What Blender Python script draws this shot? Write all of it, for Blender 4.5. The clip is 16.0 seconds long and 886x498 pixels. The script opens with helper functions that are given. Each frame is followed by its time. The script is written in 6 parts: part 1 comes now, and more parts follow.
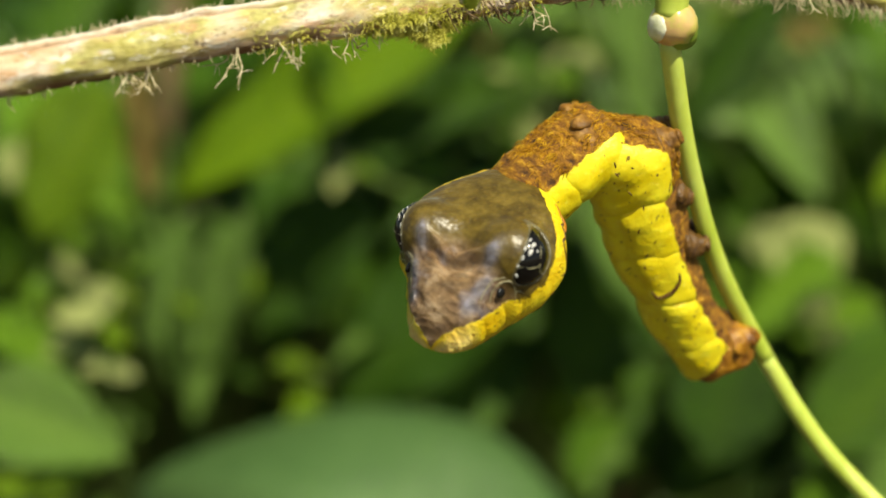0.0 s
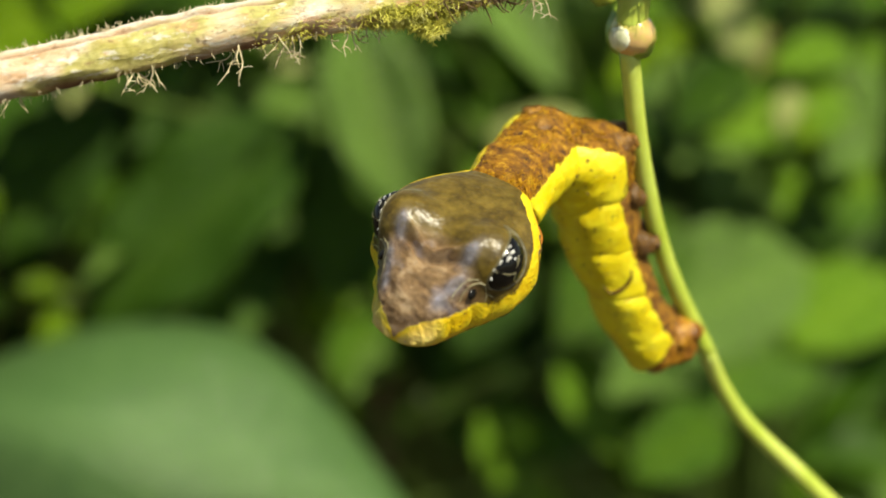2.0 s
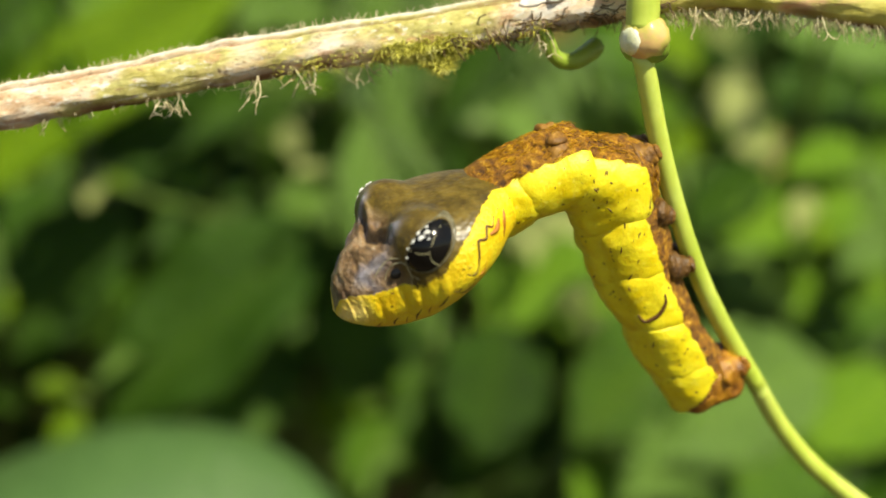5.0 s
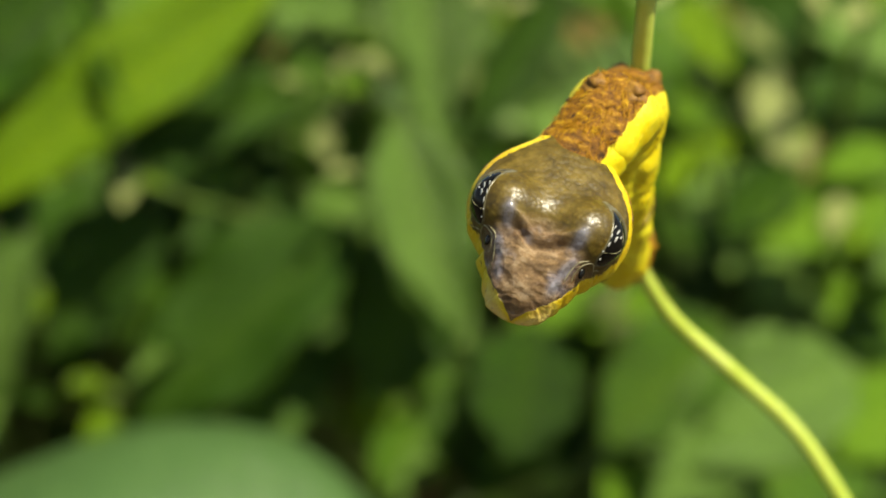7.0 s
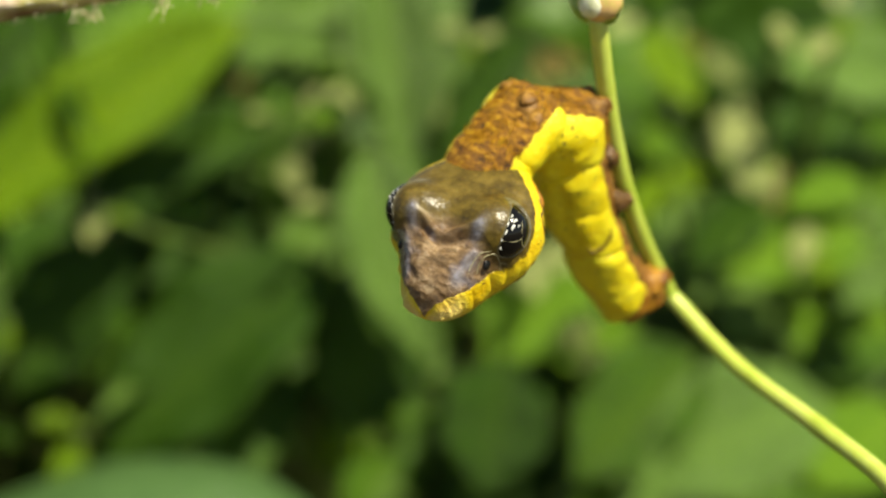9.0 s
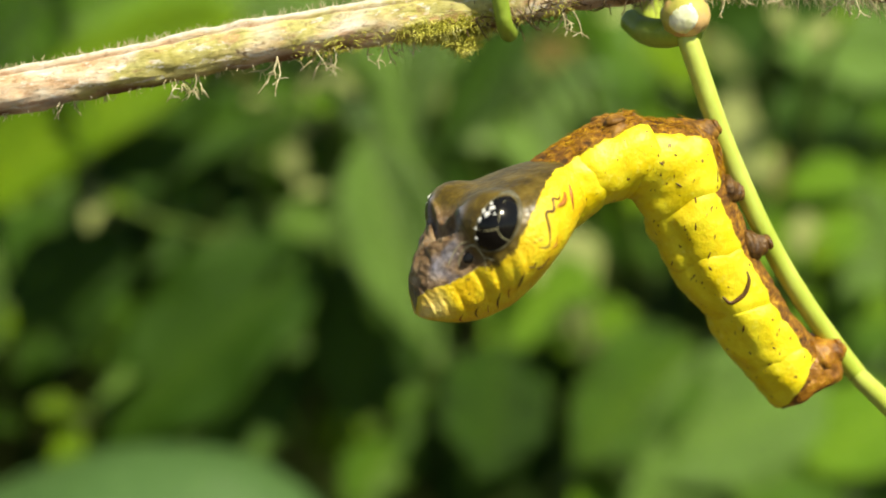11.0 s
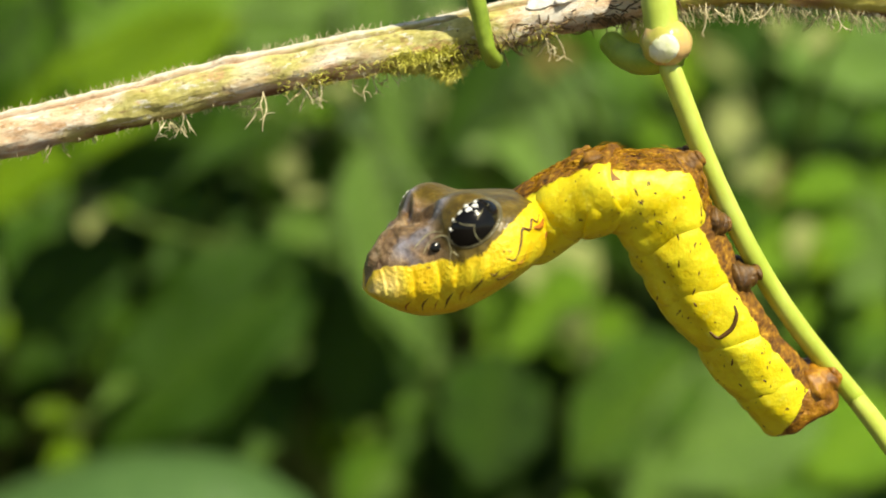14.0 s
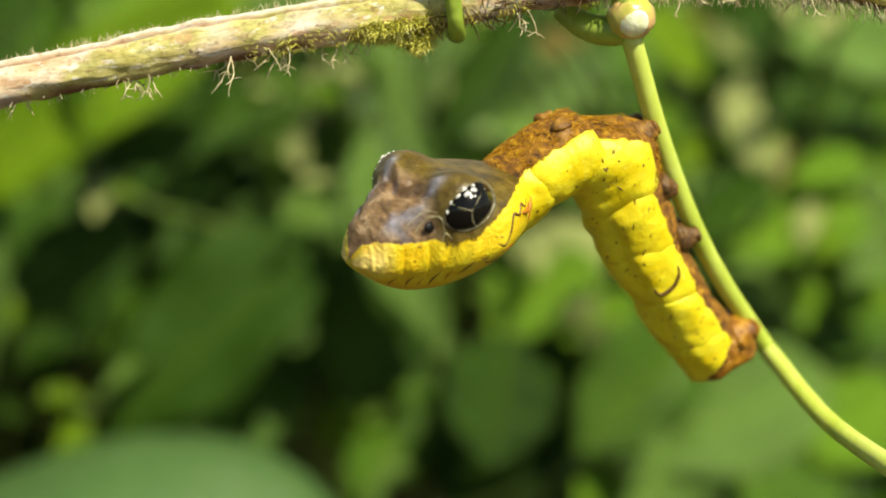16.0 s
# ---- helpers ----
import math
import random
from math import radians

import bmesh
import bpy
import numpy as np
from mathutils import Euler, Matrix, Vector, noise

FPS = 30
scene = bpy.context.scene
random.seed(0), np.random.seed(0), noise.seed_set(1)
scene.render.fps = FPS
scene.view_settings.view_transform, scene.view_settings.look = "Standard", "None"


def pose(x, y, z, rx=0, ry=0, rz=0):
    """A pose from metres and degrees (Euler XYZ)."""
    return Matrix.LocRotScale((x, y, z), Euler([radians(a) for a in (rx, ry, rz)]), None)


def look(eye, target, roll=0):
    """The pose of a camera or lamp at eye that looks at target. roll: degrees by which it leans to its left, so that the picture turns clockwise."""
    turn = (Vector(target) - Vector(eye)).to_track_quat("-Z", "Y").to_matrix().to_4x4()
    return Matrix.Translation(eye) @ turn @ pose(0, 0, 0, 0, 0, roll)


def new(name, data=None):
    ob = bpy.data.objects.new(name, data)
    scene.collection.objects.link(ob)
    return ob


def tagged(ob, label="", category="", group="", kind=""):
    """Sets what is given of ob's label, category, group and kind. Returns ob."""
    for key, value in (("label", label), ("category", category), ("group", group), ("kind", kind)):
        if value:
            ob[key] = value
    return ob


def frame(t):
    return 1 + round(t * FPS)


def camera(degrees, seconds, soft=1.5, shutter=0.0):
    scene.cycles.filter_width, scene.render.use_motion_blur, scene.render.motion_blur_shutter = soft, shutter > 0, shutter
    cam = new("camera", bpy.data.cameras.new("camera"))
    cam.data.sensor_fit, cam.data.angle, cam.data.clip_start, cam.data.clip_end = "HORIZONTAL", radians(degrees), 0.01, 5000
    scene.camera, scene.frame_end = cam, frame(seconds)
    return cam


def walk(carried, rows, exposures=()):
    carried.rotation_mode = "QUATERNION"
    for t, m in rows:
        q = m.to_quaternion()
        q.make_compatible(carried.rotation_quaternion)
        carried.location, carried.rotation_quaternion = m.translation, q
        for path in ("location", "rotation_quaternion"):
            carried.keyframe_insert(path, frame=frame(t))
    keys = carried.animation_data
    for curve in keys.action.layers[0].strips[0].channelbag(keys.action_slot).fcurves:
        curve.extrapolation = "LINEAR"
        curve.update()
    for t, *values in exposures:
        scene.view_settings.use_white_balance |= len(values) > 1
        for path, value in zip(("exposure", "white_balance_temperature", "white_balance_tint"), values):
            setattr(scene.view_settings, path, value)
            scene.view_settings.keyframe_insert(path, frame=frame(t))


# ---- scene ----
from mathutils import bvhtree

cam = camera(36.0, 16.0, soft=1.8, shutter=0.2)
# a close-up lens: the subject is sharp, the thicket far behind it melts away
cam.data.dof.use_dof = True
cam.data.dof.focus_distance = 0.153
cam.data.dof.aperture_fstop = 11.2
walk(cam, [
    (0, pose(0, 0, 1.1, 73.88, 0, 10.62)),
    (0.1, pose(0, 0, 1.1, 73.61, 0, 9.46)),
    (0.5, pose(0, 0, 1.1, 72.25, 0, 4.87)),
    (1, pose(0, 0, 1.1, 70.81, 0, 1.80)),
    (1.5, pose(0, 0, 1.1, 70.04, 0, 0.53)),
    (2, pose(0, 0, 1.1, 69.81, 0, -0.32)),
    (2.5, pose(0, 0, 1.1, 70.26, 0, -0.07)),
    (3, pose(0, 0, 1.1, 71.96, 0, -1.09)),
    (3.5, pose(0, 0, 1.1, 73.88, 0, -0.93)),
    (4, pose(0, 0, 1.1, 74.06, 0, -0.24)),
    (6.5, pose(0, 0, 1.1, 74.04, 0, 1.01)),
    (7, pose(0, 0, 1.1, 74.12, 0, 1.71)),
    (7.5, pose(0, 0, 1.1, 74.80, 0, 1.41)),
    (8, pose(0, 0, 1.1, 75.37, 0, 1.36)),
    (8.5, pose(0, 0, 1.1, 75.50, 0, 0.76)),
    (10.8, pose(0, 0, 1.1, 75.15, 0, 0.04)),
    (11, pose(0, 0, 1.1, 74.92, 0, 0.36)),
    (11.5, pose(0, 0, 1.1, 74.79, 0, 0.62)),
    (12, pose(0, 0, 1.1, 74.54, 0, 0.05)),
    (12.5, pose(0, 0, 1.1, 74.49, 0, 0.00)),
    (13, pose(0, 0, 1.1, 74.56, 0, -0.19)),
    (13.5, pose(0, 0, 1.1, 75.25, 0, 0.21)),
    (14, pose(0, 0, 1.1, 75.21, 0, 0.26)),
    (14.5, pose(0, 0, 1.1, 75.42, 0, 0.07)),
    (15, pose(0, 0, 1.1, 75.38, 0, 0.57)),
    (15.5, pose(0, 0, 1.1, 75.09, 0, 0.19)),
    (16, pose(0, 0, 1.1, 74.50, 0, 0.57)),
], exposures=[(0, 0.33, 7600, 2), (1.5, 0.42, 7600, 2), (2.5, 0.46, 7600, 2), (3.2, 0.54, 7600, 2), (15.4, 0.54, 7600, 2), (16, 0.50, 7600, 2)])

# ---- light: high tropical sun behind the camera's shoulder, bright sky ----
SUN_EL, SUN_AZ = 57.0, 136.0        # degrees; azimuth clockwise from +y
world = bpy.data.worlds.new("world")
scene.world = world
world.use_nodes = True
nt = world.node_tree
sky = nt.nodes.new("ShaderNodeTexSky")
sky.sky_type = "NISHITA"
sky.sun_disc = False
sky.sun_elevation, sky.sun_rotation = radians(SUN_EL), radians(SUN_AZ)
nt.links.new(sky.outputs[0], nt.nodes["Background"].inputs[0])
nt.nodes["Background"].inputs[1].default_value = 0.078
sun = new("sun", bpy.data.lights.new("sun", "SUN"))
sun.data.energy, sun.data.angle, sun.data.color = 5.0, radians(0.6), (1.0, 0.95, 0.86)
_a, _e = radians(SUN_AZ), radians(SUN_EL)
_d = Vector((math.sin(_a) * math.cos(_e), math.cos(_a) * math.cos(_e), math.sin(_e)))
sun.matrix_world = look(_d * 5, (0, 0, 0))
MM = 0.001


# ---- materials ----
class Nodes:
    """A small wrapper round one node material."""
    def __init__(self, name):
        self.m = bpy.data.materials.new(name)
        self.m.use_nodes = True
        self.t = self.m.node_tree
        self.b = self.t.nodes["Principled BSDF"]
        self.co = self.t.nodes.new("ShaderNodeTexCoord").outputs["Object"]

    def link(self, a, b):
        self.t.links.new(a, b)

    def noise(self, scale, detail=4.0, rough=0.55, stretch=None):
        n = self.t.nodes.new("ShaderNodeTexNoise")
        n.inputs["Scale"].default_value, n.inputs["Detail"].default_value, n.inputs["Roughness"].default_value = scale, detail, rough
        co = self.co
        if stretch:
            mp = self.t.nodes.new("ShaderNodeMapping")
            mp.inputs["Scale"].default_value = stretch
            self.link(co, mp.inputs["Vector"])
            co = mp.outputs["Vector"]
        self.link(co, n.inputs["Vector"])
        return n.outputs["Fac"]

    def cells(self, scale, feature="F1"):
        n = self.t.nodes.new("ShaderNodeTexVoronoi")
        n.feature = feature
        n.inputs["Scale"].default_value = scale
        self.link(self.co, n.inputs["Vector"])
        return n.outputs["Distance"]

    def ramp(self, fac, *stops):
        r = self.t.nodes.new("ShaderNodeValToRGB")
        e = r.color_ramp.elements
        while len(e) < len(stops):
            e.new(0.5)
        for el, (p, c) in zip(e, stops):
            el.position = p
            el.color = (*c, 1) if isinstance(c, tuple) else (c, c, c, 1)
        self.link(fac, r.inputs[0])
        return r.outputs["Color"]

    def mix(self, fac, a, b, mode="MIX"):
        n = self.t.nodes.new("ShaderNodeMix")
        n.data_type, n.blend_type = "RGBA", mode
        for v, s in ((fac, 0), (a, 6), (b, 7)):
            if hasattr(v, "links"):
                self.link(v, n.inputs[s])
            elif isinstance(v, tuple):
                n.inputs[s].default_value = (*v, 1)
            else:
                n.inputs[s].default_value = v if s == 0 else (v, v, v, 1)
        return n.outputs[2]

    def math(self, op, a, b):
        n = self.t.nodes.new("ShaderNodeMath")
        n.operation = op
        for v, s in ((a, 0), (b, 1)):
            if hasattr(v, "links"):
                self.link(v, n.inputs[s])
            else:
                n.inputs[s].default_value = v
        return n.outputs[0]

    def attr(self, name):
        n = self.t.nodes.new("ShaderNodeAttribute")
        n.attribute_name = name
        return n.outputs["Fac"]

    def rnd(self):
        return self.t.nodes.new("ShaderNodeObjectInfo").outputs["Random"]

    def bump(self, h, dist, strength=1.0):
        n = self.t.nodes.new("ShaderNodeBump")
        n.inputs["Distance"].default_value, n.inputs["Strength"].default_value = dist, strength
        self.link(h, n.inputs["Height"])
        self.link(n.outputs[0], self.b.inputs["Normal"])

    def set(self, color=None, rough=0.5, spec=0.5, coat=0.0, sss=0.0, sss_r=0.001):
        if hasattr(color, "links"):
            self.link(color, self.b.inputs["Base Color"])
        elif color:
            self.b.inputs["Base Color"].default_value = (*color, 1)
        if hasattr(rough, "links"):
            self.link(rough, self.b.inputs["Roughness"])
        else:
            self.b.inputs["Roughness"].default_value = rough
        self.b.inputs["Specular IOR Level"].default_value = spec
        self.b.inputs["Coat Weight"].default_value = coat
        if sss:
            self.b.inputs["Subsurface Weight"].default_value = sss
            self.b.inputs["Subsurface Scale"].default_value = sss_r
            self.b.inputs["Subsurface Radius"].default_value = (1.0, 0.6, 0.15)
        return self.m


def skin_material():
    """Yellow pocked skin with dark specks and dashes; rusty hairy belly band where the attribute band is low."""
    n = Nodes("caterpillar skin")
    big, fine, pock = n.noise(260, 3), n.noise(2100, 5, 0.65), n.noise(700, 4, 0.6)
    yellow = n.mix(n.ramp(big, (0.35, 0.0), (0.7, 1.0)), (0.71, 0.555, 0.010), (0.78, 0.70, 0.035))
    yellow = n.mix(n.ramp(pock, (0.30, 0.7), (0.46, 0.0)), yellow, (0.62, 0.45, 0.008))
    yellow = n.mix(n.ramp(n.noise(1200, 3), (0.60, 0.0), (0.72, 0.5)), yellow, (0.82, 0.75, 0.11))
    yellow = n.mix(n.ramp(n.noise(1300, 2, 0.4), (0.69, 0.0), (0.73, 0.85)), yellow, (0.12, 0.06, 0.01))
    yellow = n.mix(n.ramp(n.noise(850, 2, 0.4, (2.6, 1.0, 0.8)), (0.71, 0.0), (0.745, 0.85)), yellow, (0.10, 0.05, 0.01))
    hair = n.noise(900, 6, 0.7, (1.3, 0.5, 1.5))
    tuft = n.noise(330, 3)
    brown = n.ramp(hair, (0.34, (0.035, 0.013, 0.001)), (0.45, (0.15, 0.058, 0.002)), (0.56, (0.31, 0.135, 0.004)), (0.68, (0.64, 0.37, 0.030)))
    brown = n.mix(n.ramp(tuft, (0.38, 0.45), (0.52, 0.0)), brown, (0.16, 0.070, 0.003))
    edge = n.math("ADD", n.attr("band"), n.math("MULTIPLY", n.math("SUBTRACT", n.noise(520, 4), 0.5), 0.30))
    fac = n.ramp(edge, (0.485, 0.0), (0.515, 1.0))
    n.bump(n.mix(fac, n.math("MULTIPLY", hair, 4.5), n.mix(0.45, fine, n.math("MULTIPLY", pock, 2.2))), 0.00016, 0.85)
    rough = n.mix(fac, 0.72, 0.44)
    return n.set(n.mix(fac, brown, yellow), rough, 0.45, 0.0, 0.12, 0.0012)


def head_material():
    """Glossy pebbled olive-brown crown, wrinkled tan snout, yellow lips and cheeks."""
    n = Nodes("mimic head skin")
    fine = n.noise(2200, 5)
    yellow = n.mix(n.ramp(n.noise(420, 3), (0.35, 0.0), (0.7, 1.0)), (0.74, 0.48, 0.010), (0.79, 0.65, 0.03))
    yellow = n.mix(n.ramp(n.noise(1400, 2, 0.4), (0.69, 0.0), (0.735, 0.85)), yellow, (0.12, 0.05, 0.01))
    yellow = n.mix(n.attr("tip"), yellow, (0.78, 0.62, 0.34))
    cell = n.cells(1500)
    crown = n.ramp(n.noise(520, 5, 0.62), (0.28, (0.042, 0.026, 0.003)), (0.5, (0.098, 0.066, 0.009)), (0.75, (0.185, 0.128, 0.022)))
    crown = n.mix(n.ramp(cell, (0.12, 0.35), (0.42, 0.0)), crown, (0.19, 0.13, 0.024))
    wr = n.noise(470, 8, 0.76, (1.1, 0.8, 1.0))
    snout = n.ramp(wr, (0.30, (0.028, 0.013, 0.005)), (0.42, (0.115, 0.062, 0.024)), (0.54, (0.23, 0.138, 0.062)), (0.67, (0.46, 0.33, 0.20)))
    snout = n.mix(n.ramp(n.noise(300, 3), (0.55, 0.0), (0.68, 0.55)), snout, (0.20, 0.19, 0.24))
    top = n.mix(n.attr("snout"), crown, snout)
    top = n.mix(n.math("MULTIPLY", n.attr("blue"), 0.6), top, n.ramp(n.noise(700, 3), (0.35, (0.17, 0.16, 0.18)), (0.65, (0.33, 0.34, 0.44))))
    edge = n.math("ADD", n.attr("band"), n.math("MULTIPLY", n.math("SUBTRACT", n.noise(800, 5, 0.65), 0.5), 0.45))
    fac = n.ramp(edge, (0.485, 0.0), (0.515, 1.0))
    n.bump(n.mix(fac, n.mix(n.attr("snout"), n.math("MULTIPLY", cell, -0.35), n.math("MULTIPLY", wr, 4.2)), n.math("MULTIPLY", fine, 1.5)), 0.00020, 0.8)
    return n.set(n.mix(fac, top, yellow), n.mix(fac, n.mix(n.attr("blue"), n.mix(n.attr("snout"), 0.38, 0.30), 0.16), 0.42), 0.5, 0.0, 0.08, 0.001)


def plain(name, stops, scale, rough, bump=0.0, coat=0.0, stretch=None, sss=0.0, spec=0.5):
    n = Nodes(name)
    f = n.noise(scale, 5, 0.6, stretch)
    c = n.ramp(f, *stops)
    c = n.mix(n.ramp(n.noise(scale * 4.3, 3), (0.4, 0.0), (0.8, 0.35)), c, stops[0][1])
    if bump:
        n.bump(n.noise(scale * 2.5, 5), bump)
    return n.set(c, rough, spec, coat, sss)


def bark_material():
    """Weathered stalk: pinkish tan with white crust, yellow-green algae, brown scars; sunlit top and groove shade
    painted in.
    """
    n = Nodes("bark")
    a = n.noise(300, 7, 0.72, (0.45, 1.2, 1.2))
    c = n.ramp(a, (0.30, (0.46, 0.24, 0.10)), (0.39, (0.76, 0.48, 0.28)), (0.50, (0.86, 0.66, 0.46)), (0.62, (0.92, 0.85, 0.74)))
    alg = n.ramp(n.noise(95, 4, 0.55, (0.5, 1.0, 1.0)), (0.50, 0.0), (0.58, 0.85))
    c = n.mix(alg, c, n.ramp(n.noise(800, 4), (0.3, (0.36, 0.34, 0.04)), (0.7, (0.72, 0.68, 0.22))))
    c = n.mix(n.ramp(n.noise(620, 4, 0.6), (0.64, 0.0), (0.71, 0.7)), c, (0.16, 0.09, 0.04))
    c = n.mix(n.ramp(n.noise(1100, 6, 0.7, (0.6, 1.1, 1.1)), (0.34, 0.75), (0.44, 0.0)), c, (0.30, 0.17, 0.08))
    c = n.mix(n.ramp(n.noise(820, 6, 0.7, (0.5, 1.2, 1.2)), (0.56, 0.0), (0.62, 0.8)), c, (0.92, 0.88, 0.80))
    c = n.mix(n.ramp(n.noise(420, 5, 0.65, (0.5, 1.1, 1.1)), (0.57, 0.0), (0.64, 0.65)), c, (0.62, 0.33, 0.17))
    young = n.ramp(n.noise(240, 4, 0.6, (0.5, 1.2, 1.2)), (0.40, (0.50, 0.46, 0.06)), (0.52, (0.72, 0.66, 0.14)), (0.62, (0.80, 0.52, 0.24)), (0.72, (0.66, 0.22, 0.10)))
    c = n.mix(n.attr("young"), c, young)
    # sun glare painted on the top, shade in the groove, brown along the underside
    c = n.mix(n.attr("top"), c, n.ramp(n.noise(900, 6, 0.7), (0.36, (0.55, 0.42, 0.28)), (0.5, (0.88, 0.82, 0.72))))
    c = n.mix(n.attr("shade_under"), c, (0.19, 0.085, 0.032))
    n.bump(n.noise(650, 8, 0.75, (0.40, 1, 1)), 0.0008, 0.9)
    return n.set(c, 0.62, 0.4)


def leaf_material(name, dark, mid, light, rough, spec=0.3):
    """Leaf: paler midrib and veins from the attribute rib, blotches, waxy gloss."""
    n = Nodes(name)
    c = n.ramp(n.noise(38, 5, 0.6), (0.34, dark), (0.50, mid), (0.68, light))
    c = n.mix(n.math("MULTIPLY", n.attr("rib"), 0.5), c, light)
    c = n.mix(n.math("MULTIPLY", n.rnd(), 0.45), c, mid)
    n.bump(n.noise(48, 3), 0.005, 0.6)
    m = n.set(c, rough, spec)
    tr = n.t.nodes.new("ShaderNodeBsdfTranslucent")
    n.link(n.mix(0.35, c, light), tr.inputs[0])
    mx = n.t.nodes.new("ShaderNodeMixShader")
    mx.inputs[0].default_value = 0.3
    n.link(n.b.outputs[0], mx.inputs[1])
    n.link(tr.outputs[0], mx.inputs[2])
    n.link(mx.outputs[0], n.t.nodes["Material Output"].inputs["Surface"])
    return m


SKIN, HEAD, BARK = skin_material(), head_material(), bark_material()
FOOT = plain("rusty foot skin", ((0.3, (0.08, 0.032, 0.002)), (0.5, (0.21, 0.092, 0.006)), (0.75, (0.42, 0.22, 0.03))), 700, 0.6, 0.0002)
FUR = plain("golden brown hair", ((0.3, (0.13, 0.050, 0.001)), (0.5, (0.38, 0.180, 0.005)), (0.7, (0.68, 0.42, 0.03))), 900, 0.7, 0.0, 0.0, None, 0.0, 0.25)
PROLEG = plain("brown proleg", ((0.3, (0.03, 0.012, 0.002)), (0.5, (0.10, 0.045, 0.006)), (0.75, (0.26, 0.13, 0.02))), 900, 0.45, 0.0002)
TAIL = plain("rusty tail skin", ((0.3, (0.07, 0.022, 0.002)), (0.46, (0.22, 0.085, 0.006)), (0.60, (0.38, 0.17, 0.010)), (0.75, (0.60, 0.36, 0.03))), 520, 0.42, 0.0003)
BLACK = plain("eyespot black", ((0.3, (0.004, 0.004, 0.004)), (0.7, (0.007, 0.006, 0.005))), 900, 0.16, 0.0, 0.0, None, 0.0, 0.3)
EYE_EDGE = plain("eyespot edge", ((0.3, (0.05, 0.042, 0.018)), (0.55, (0.14, 0.125, 0.07)), (0.75, (0.32, 0.30, 0.22))), 900, 0.28, 0.0001)
RIM = plain("eyespot rim", ((0.3, (0.16, 0.14, 0.07)), (0.7, (0.50, 0.46, 0.28))), 1500, 0.3)
# white for the highlights modelled onto the false eyes
GLINT = plain("white glint paint", ((0.3, (0.75, 0.75, 0.72)), (0.7, (0.88, 0.88, 0.86))), 2000, 0.25)
MARK = plain("dark marking", ((0.3, (0.05, 0.02, 0.003)), (0.7, (0.14, 0.06, 0.008))), 2500, 0.5)
RED = plain("rust marking", ((0.3, (0.25, 0.07, 0.003)), (0.7, (0.45, 0.17, 0.01))), 2500, 0.5)
VINE = plain("vine green", ((0.3, (0.33, 0.43, 0.04)), (0.5, (0.47, 0.57, 0.09)), (0.75, (0.60, 0.69, 0.18))), 140, 0.38, 0.0001, 0.05, (1, 1, 0.35), 0.1)
PEACH = plain("node peach", ((0.3, (0.36, 0.38, 0.05)), (0.45, (0.54, 0.48, 0.11)), (0.55, (0.66, 0.42, 0.18)), (0.75, (0.74, 0.47, 0.24))), 170, 0.28, 0.0001, 0.3)
CUT = plain("pale cut end", ((0.3, (0.55, 0.60, 0.25)), (0.5, (0.78, 0.80, 0.55)), (0.75, (0.86, 0.86, 0.74))), 500, 0.35, 0.0001)
TENDRIL = plain("tendril green", ((0.3, (0.14, 0.22, 0.02)), (0.5, (0.25, 0.36, 0.04)), (0.75, (0.38, 0.48, 0.08))), 200, 0.4, 0.0001)
MOSS = plain("moss", ((0.34, (0.22, 0.19, 0.02)), (0.46, (0.48, 0.46, 0.05)), (0.58, (0.72, 0.69, 0.16)), (0.7, (0.84, 0.80, 0.40))), 420, 0.7)
ROOTLET = plain("dry rootlet", ((0.3, (0.32, 0.25, 0.12)), (0.5, (0.58, 0.50, 0.31)), (0.75, (0.75, 0.70, 0.52))), 900, 0.7)
FIBRE = plain("dark fibre", ((0.3, (0.05, 0.03, 0.012)), (0.7, (0.20, 0.13, 0.05))), 900, 0.7)
CRUST = plain("white lichen crust", ((0.3, (0.62, 0.56, 0.50)), (0.7, (0.85, 0.82, 0.78))), 700, 0.75, 0.0004)
# leaf tones from sunlit to shaded: the light is partly in the colour
LEAF_SUNLIT = leaf_material("leaf sunlit tone", (0.080, 0.175, 0.003), (0.150, 0.285, 0.005), (0.290, 0.435, 0.014), 0.45, 0.4)
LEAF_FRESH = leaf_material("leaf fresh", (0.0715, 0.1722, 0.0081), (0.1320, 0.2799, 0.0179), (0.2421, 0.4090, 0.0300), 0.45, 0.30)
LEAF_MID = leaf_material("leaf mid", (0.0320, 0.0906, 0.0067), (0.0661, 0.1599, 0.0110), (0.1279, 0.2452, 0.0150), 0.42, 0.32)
# dark leaf colour that stands in for shade in the thicket's gaps
LEAF_SHADE = leaf_material("leaf shade tone", (0.0135, 0.0405, 0.0034), (0.0338, 0.0929, 0.0055), (0.0759, 0.1602, 0.0080), 0.45, 0.28)
# grey-green base colour carries the leaves' reflected sky sheen
LEAF_SHEEN = leaf_material("leaf sheen tone", (0.0731, 0.1530, 0.022), (0.1330, 0.2527, 0.042), (0.2261, 0.3724, 0.070), 0.38, 0.40)
LEAF_ARCH = leaf_material("leaf broad waxy", (0.0558, 0.1303, 0.0336), (0.0931, 0.1924, 0.0558), (0.1489, 0.2730, 0.0800), 0.36, 0.65)
# pale tone paints blurred sun spots among the leaves
LEAF_PALE = leaf_material("leaf pale", (0.27, 0.34, 0.09), (0.45, 0.52, 0.17), (0.64, 0.67, 0.30), 0.5)
LEAF_DRY = leaf_material("leaf dry", (0.14, 0.09, 0.0195), (0.26, 0.19, 0.0520), (0.40, 0.32, 0.1040), 0.6)
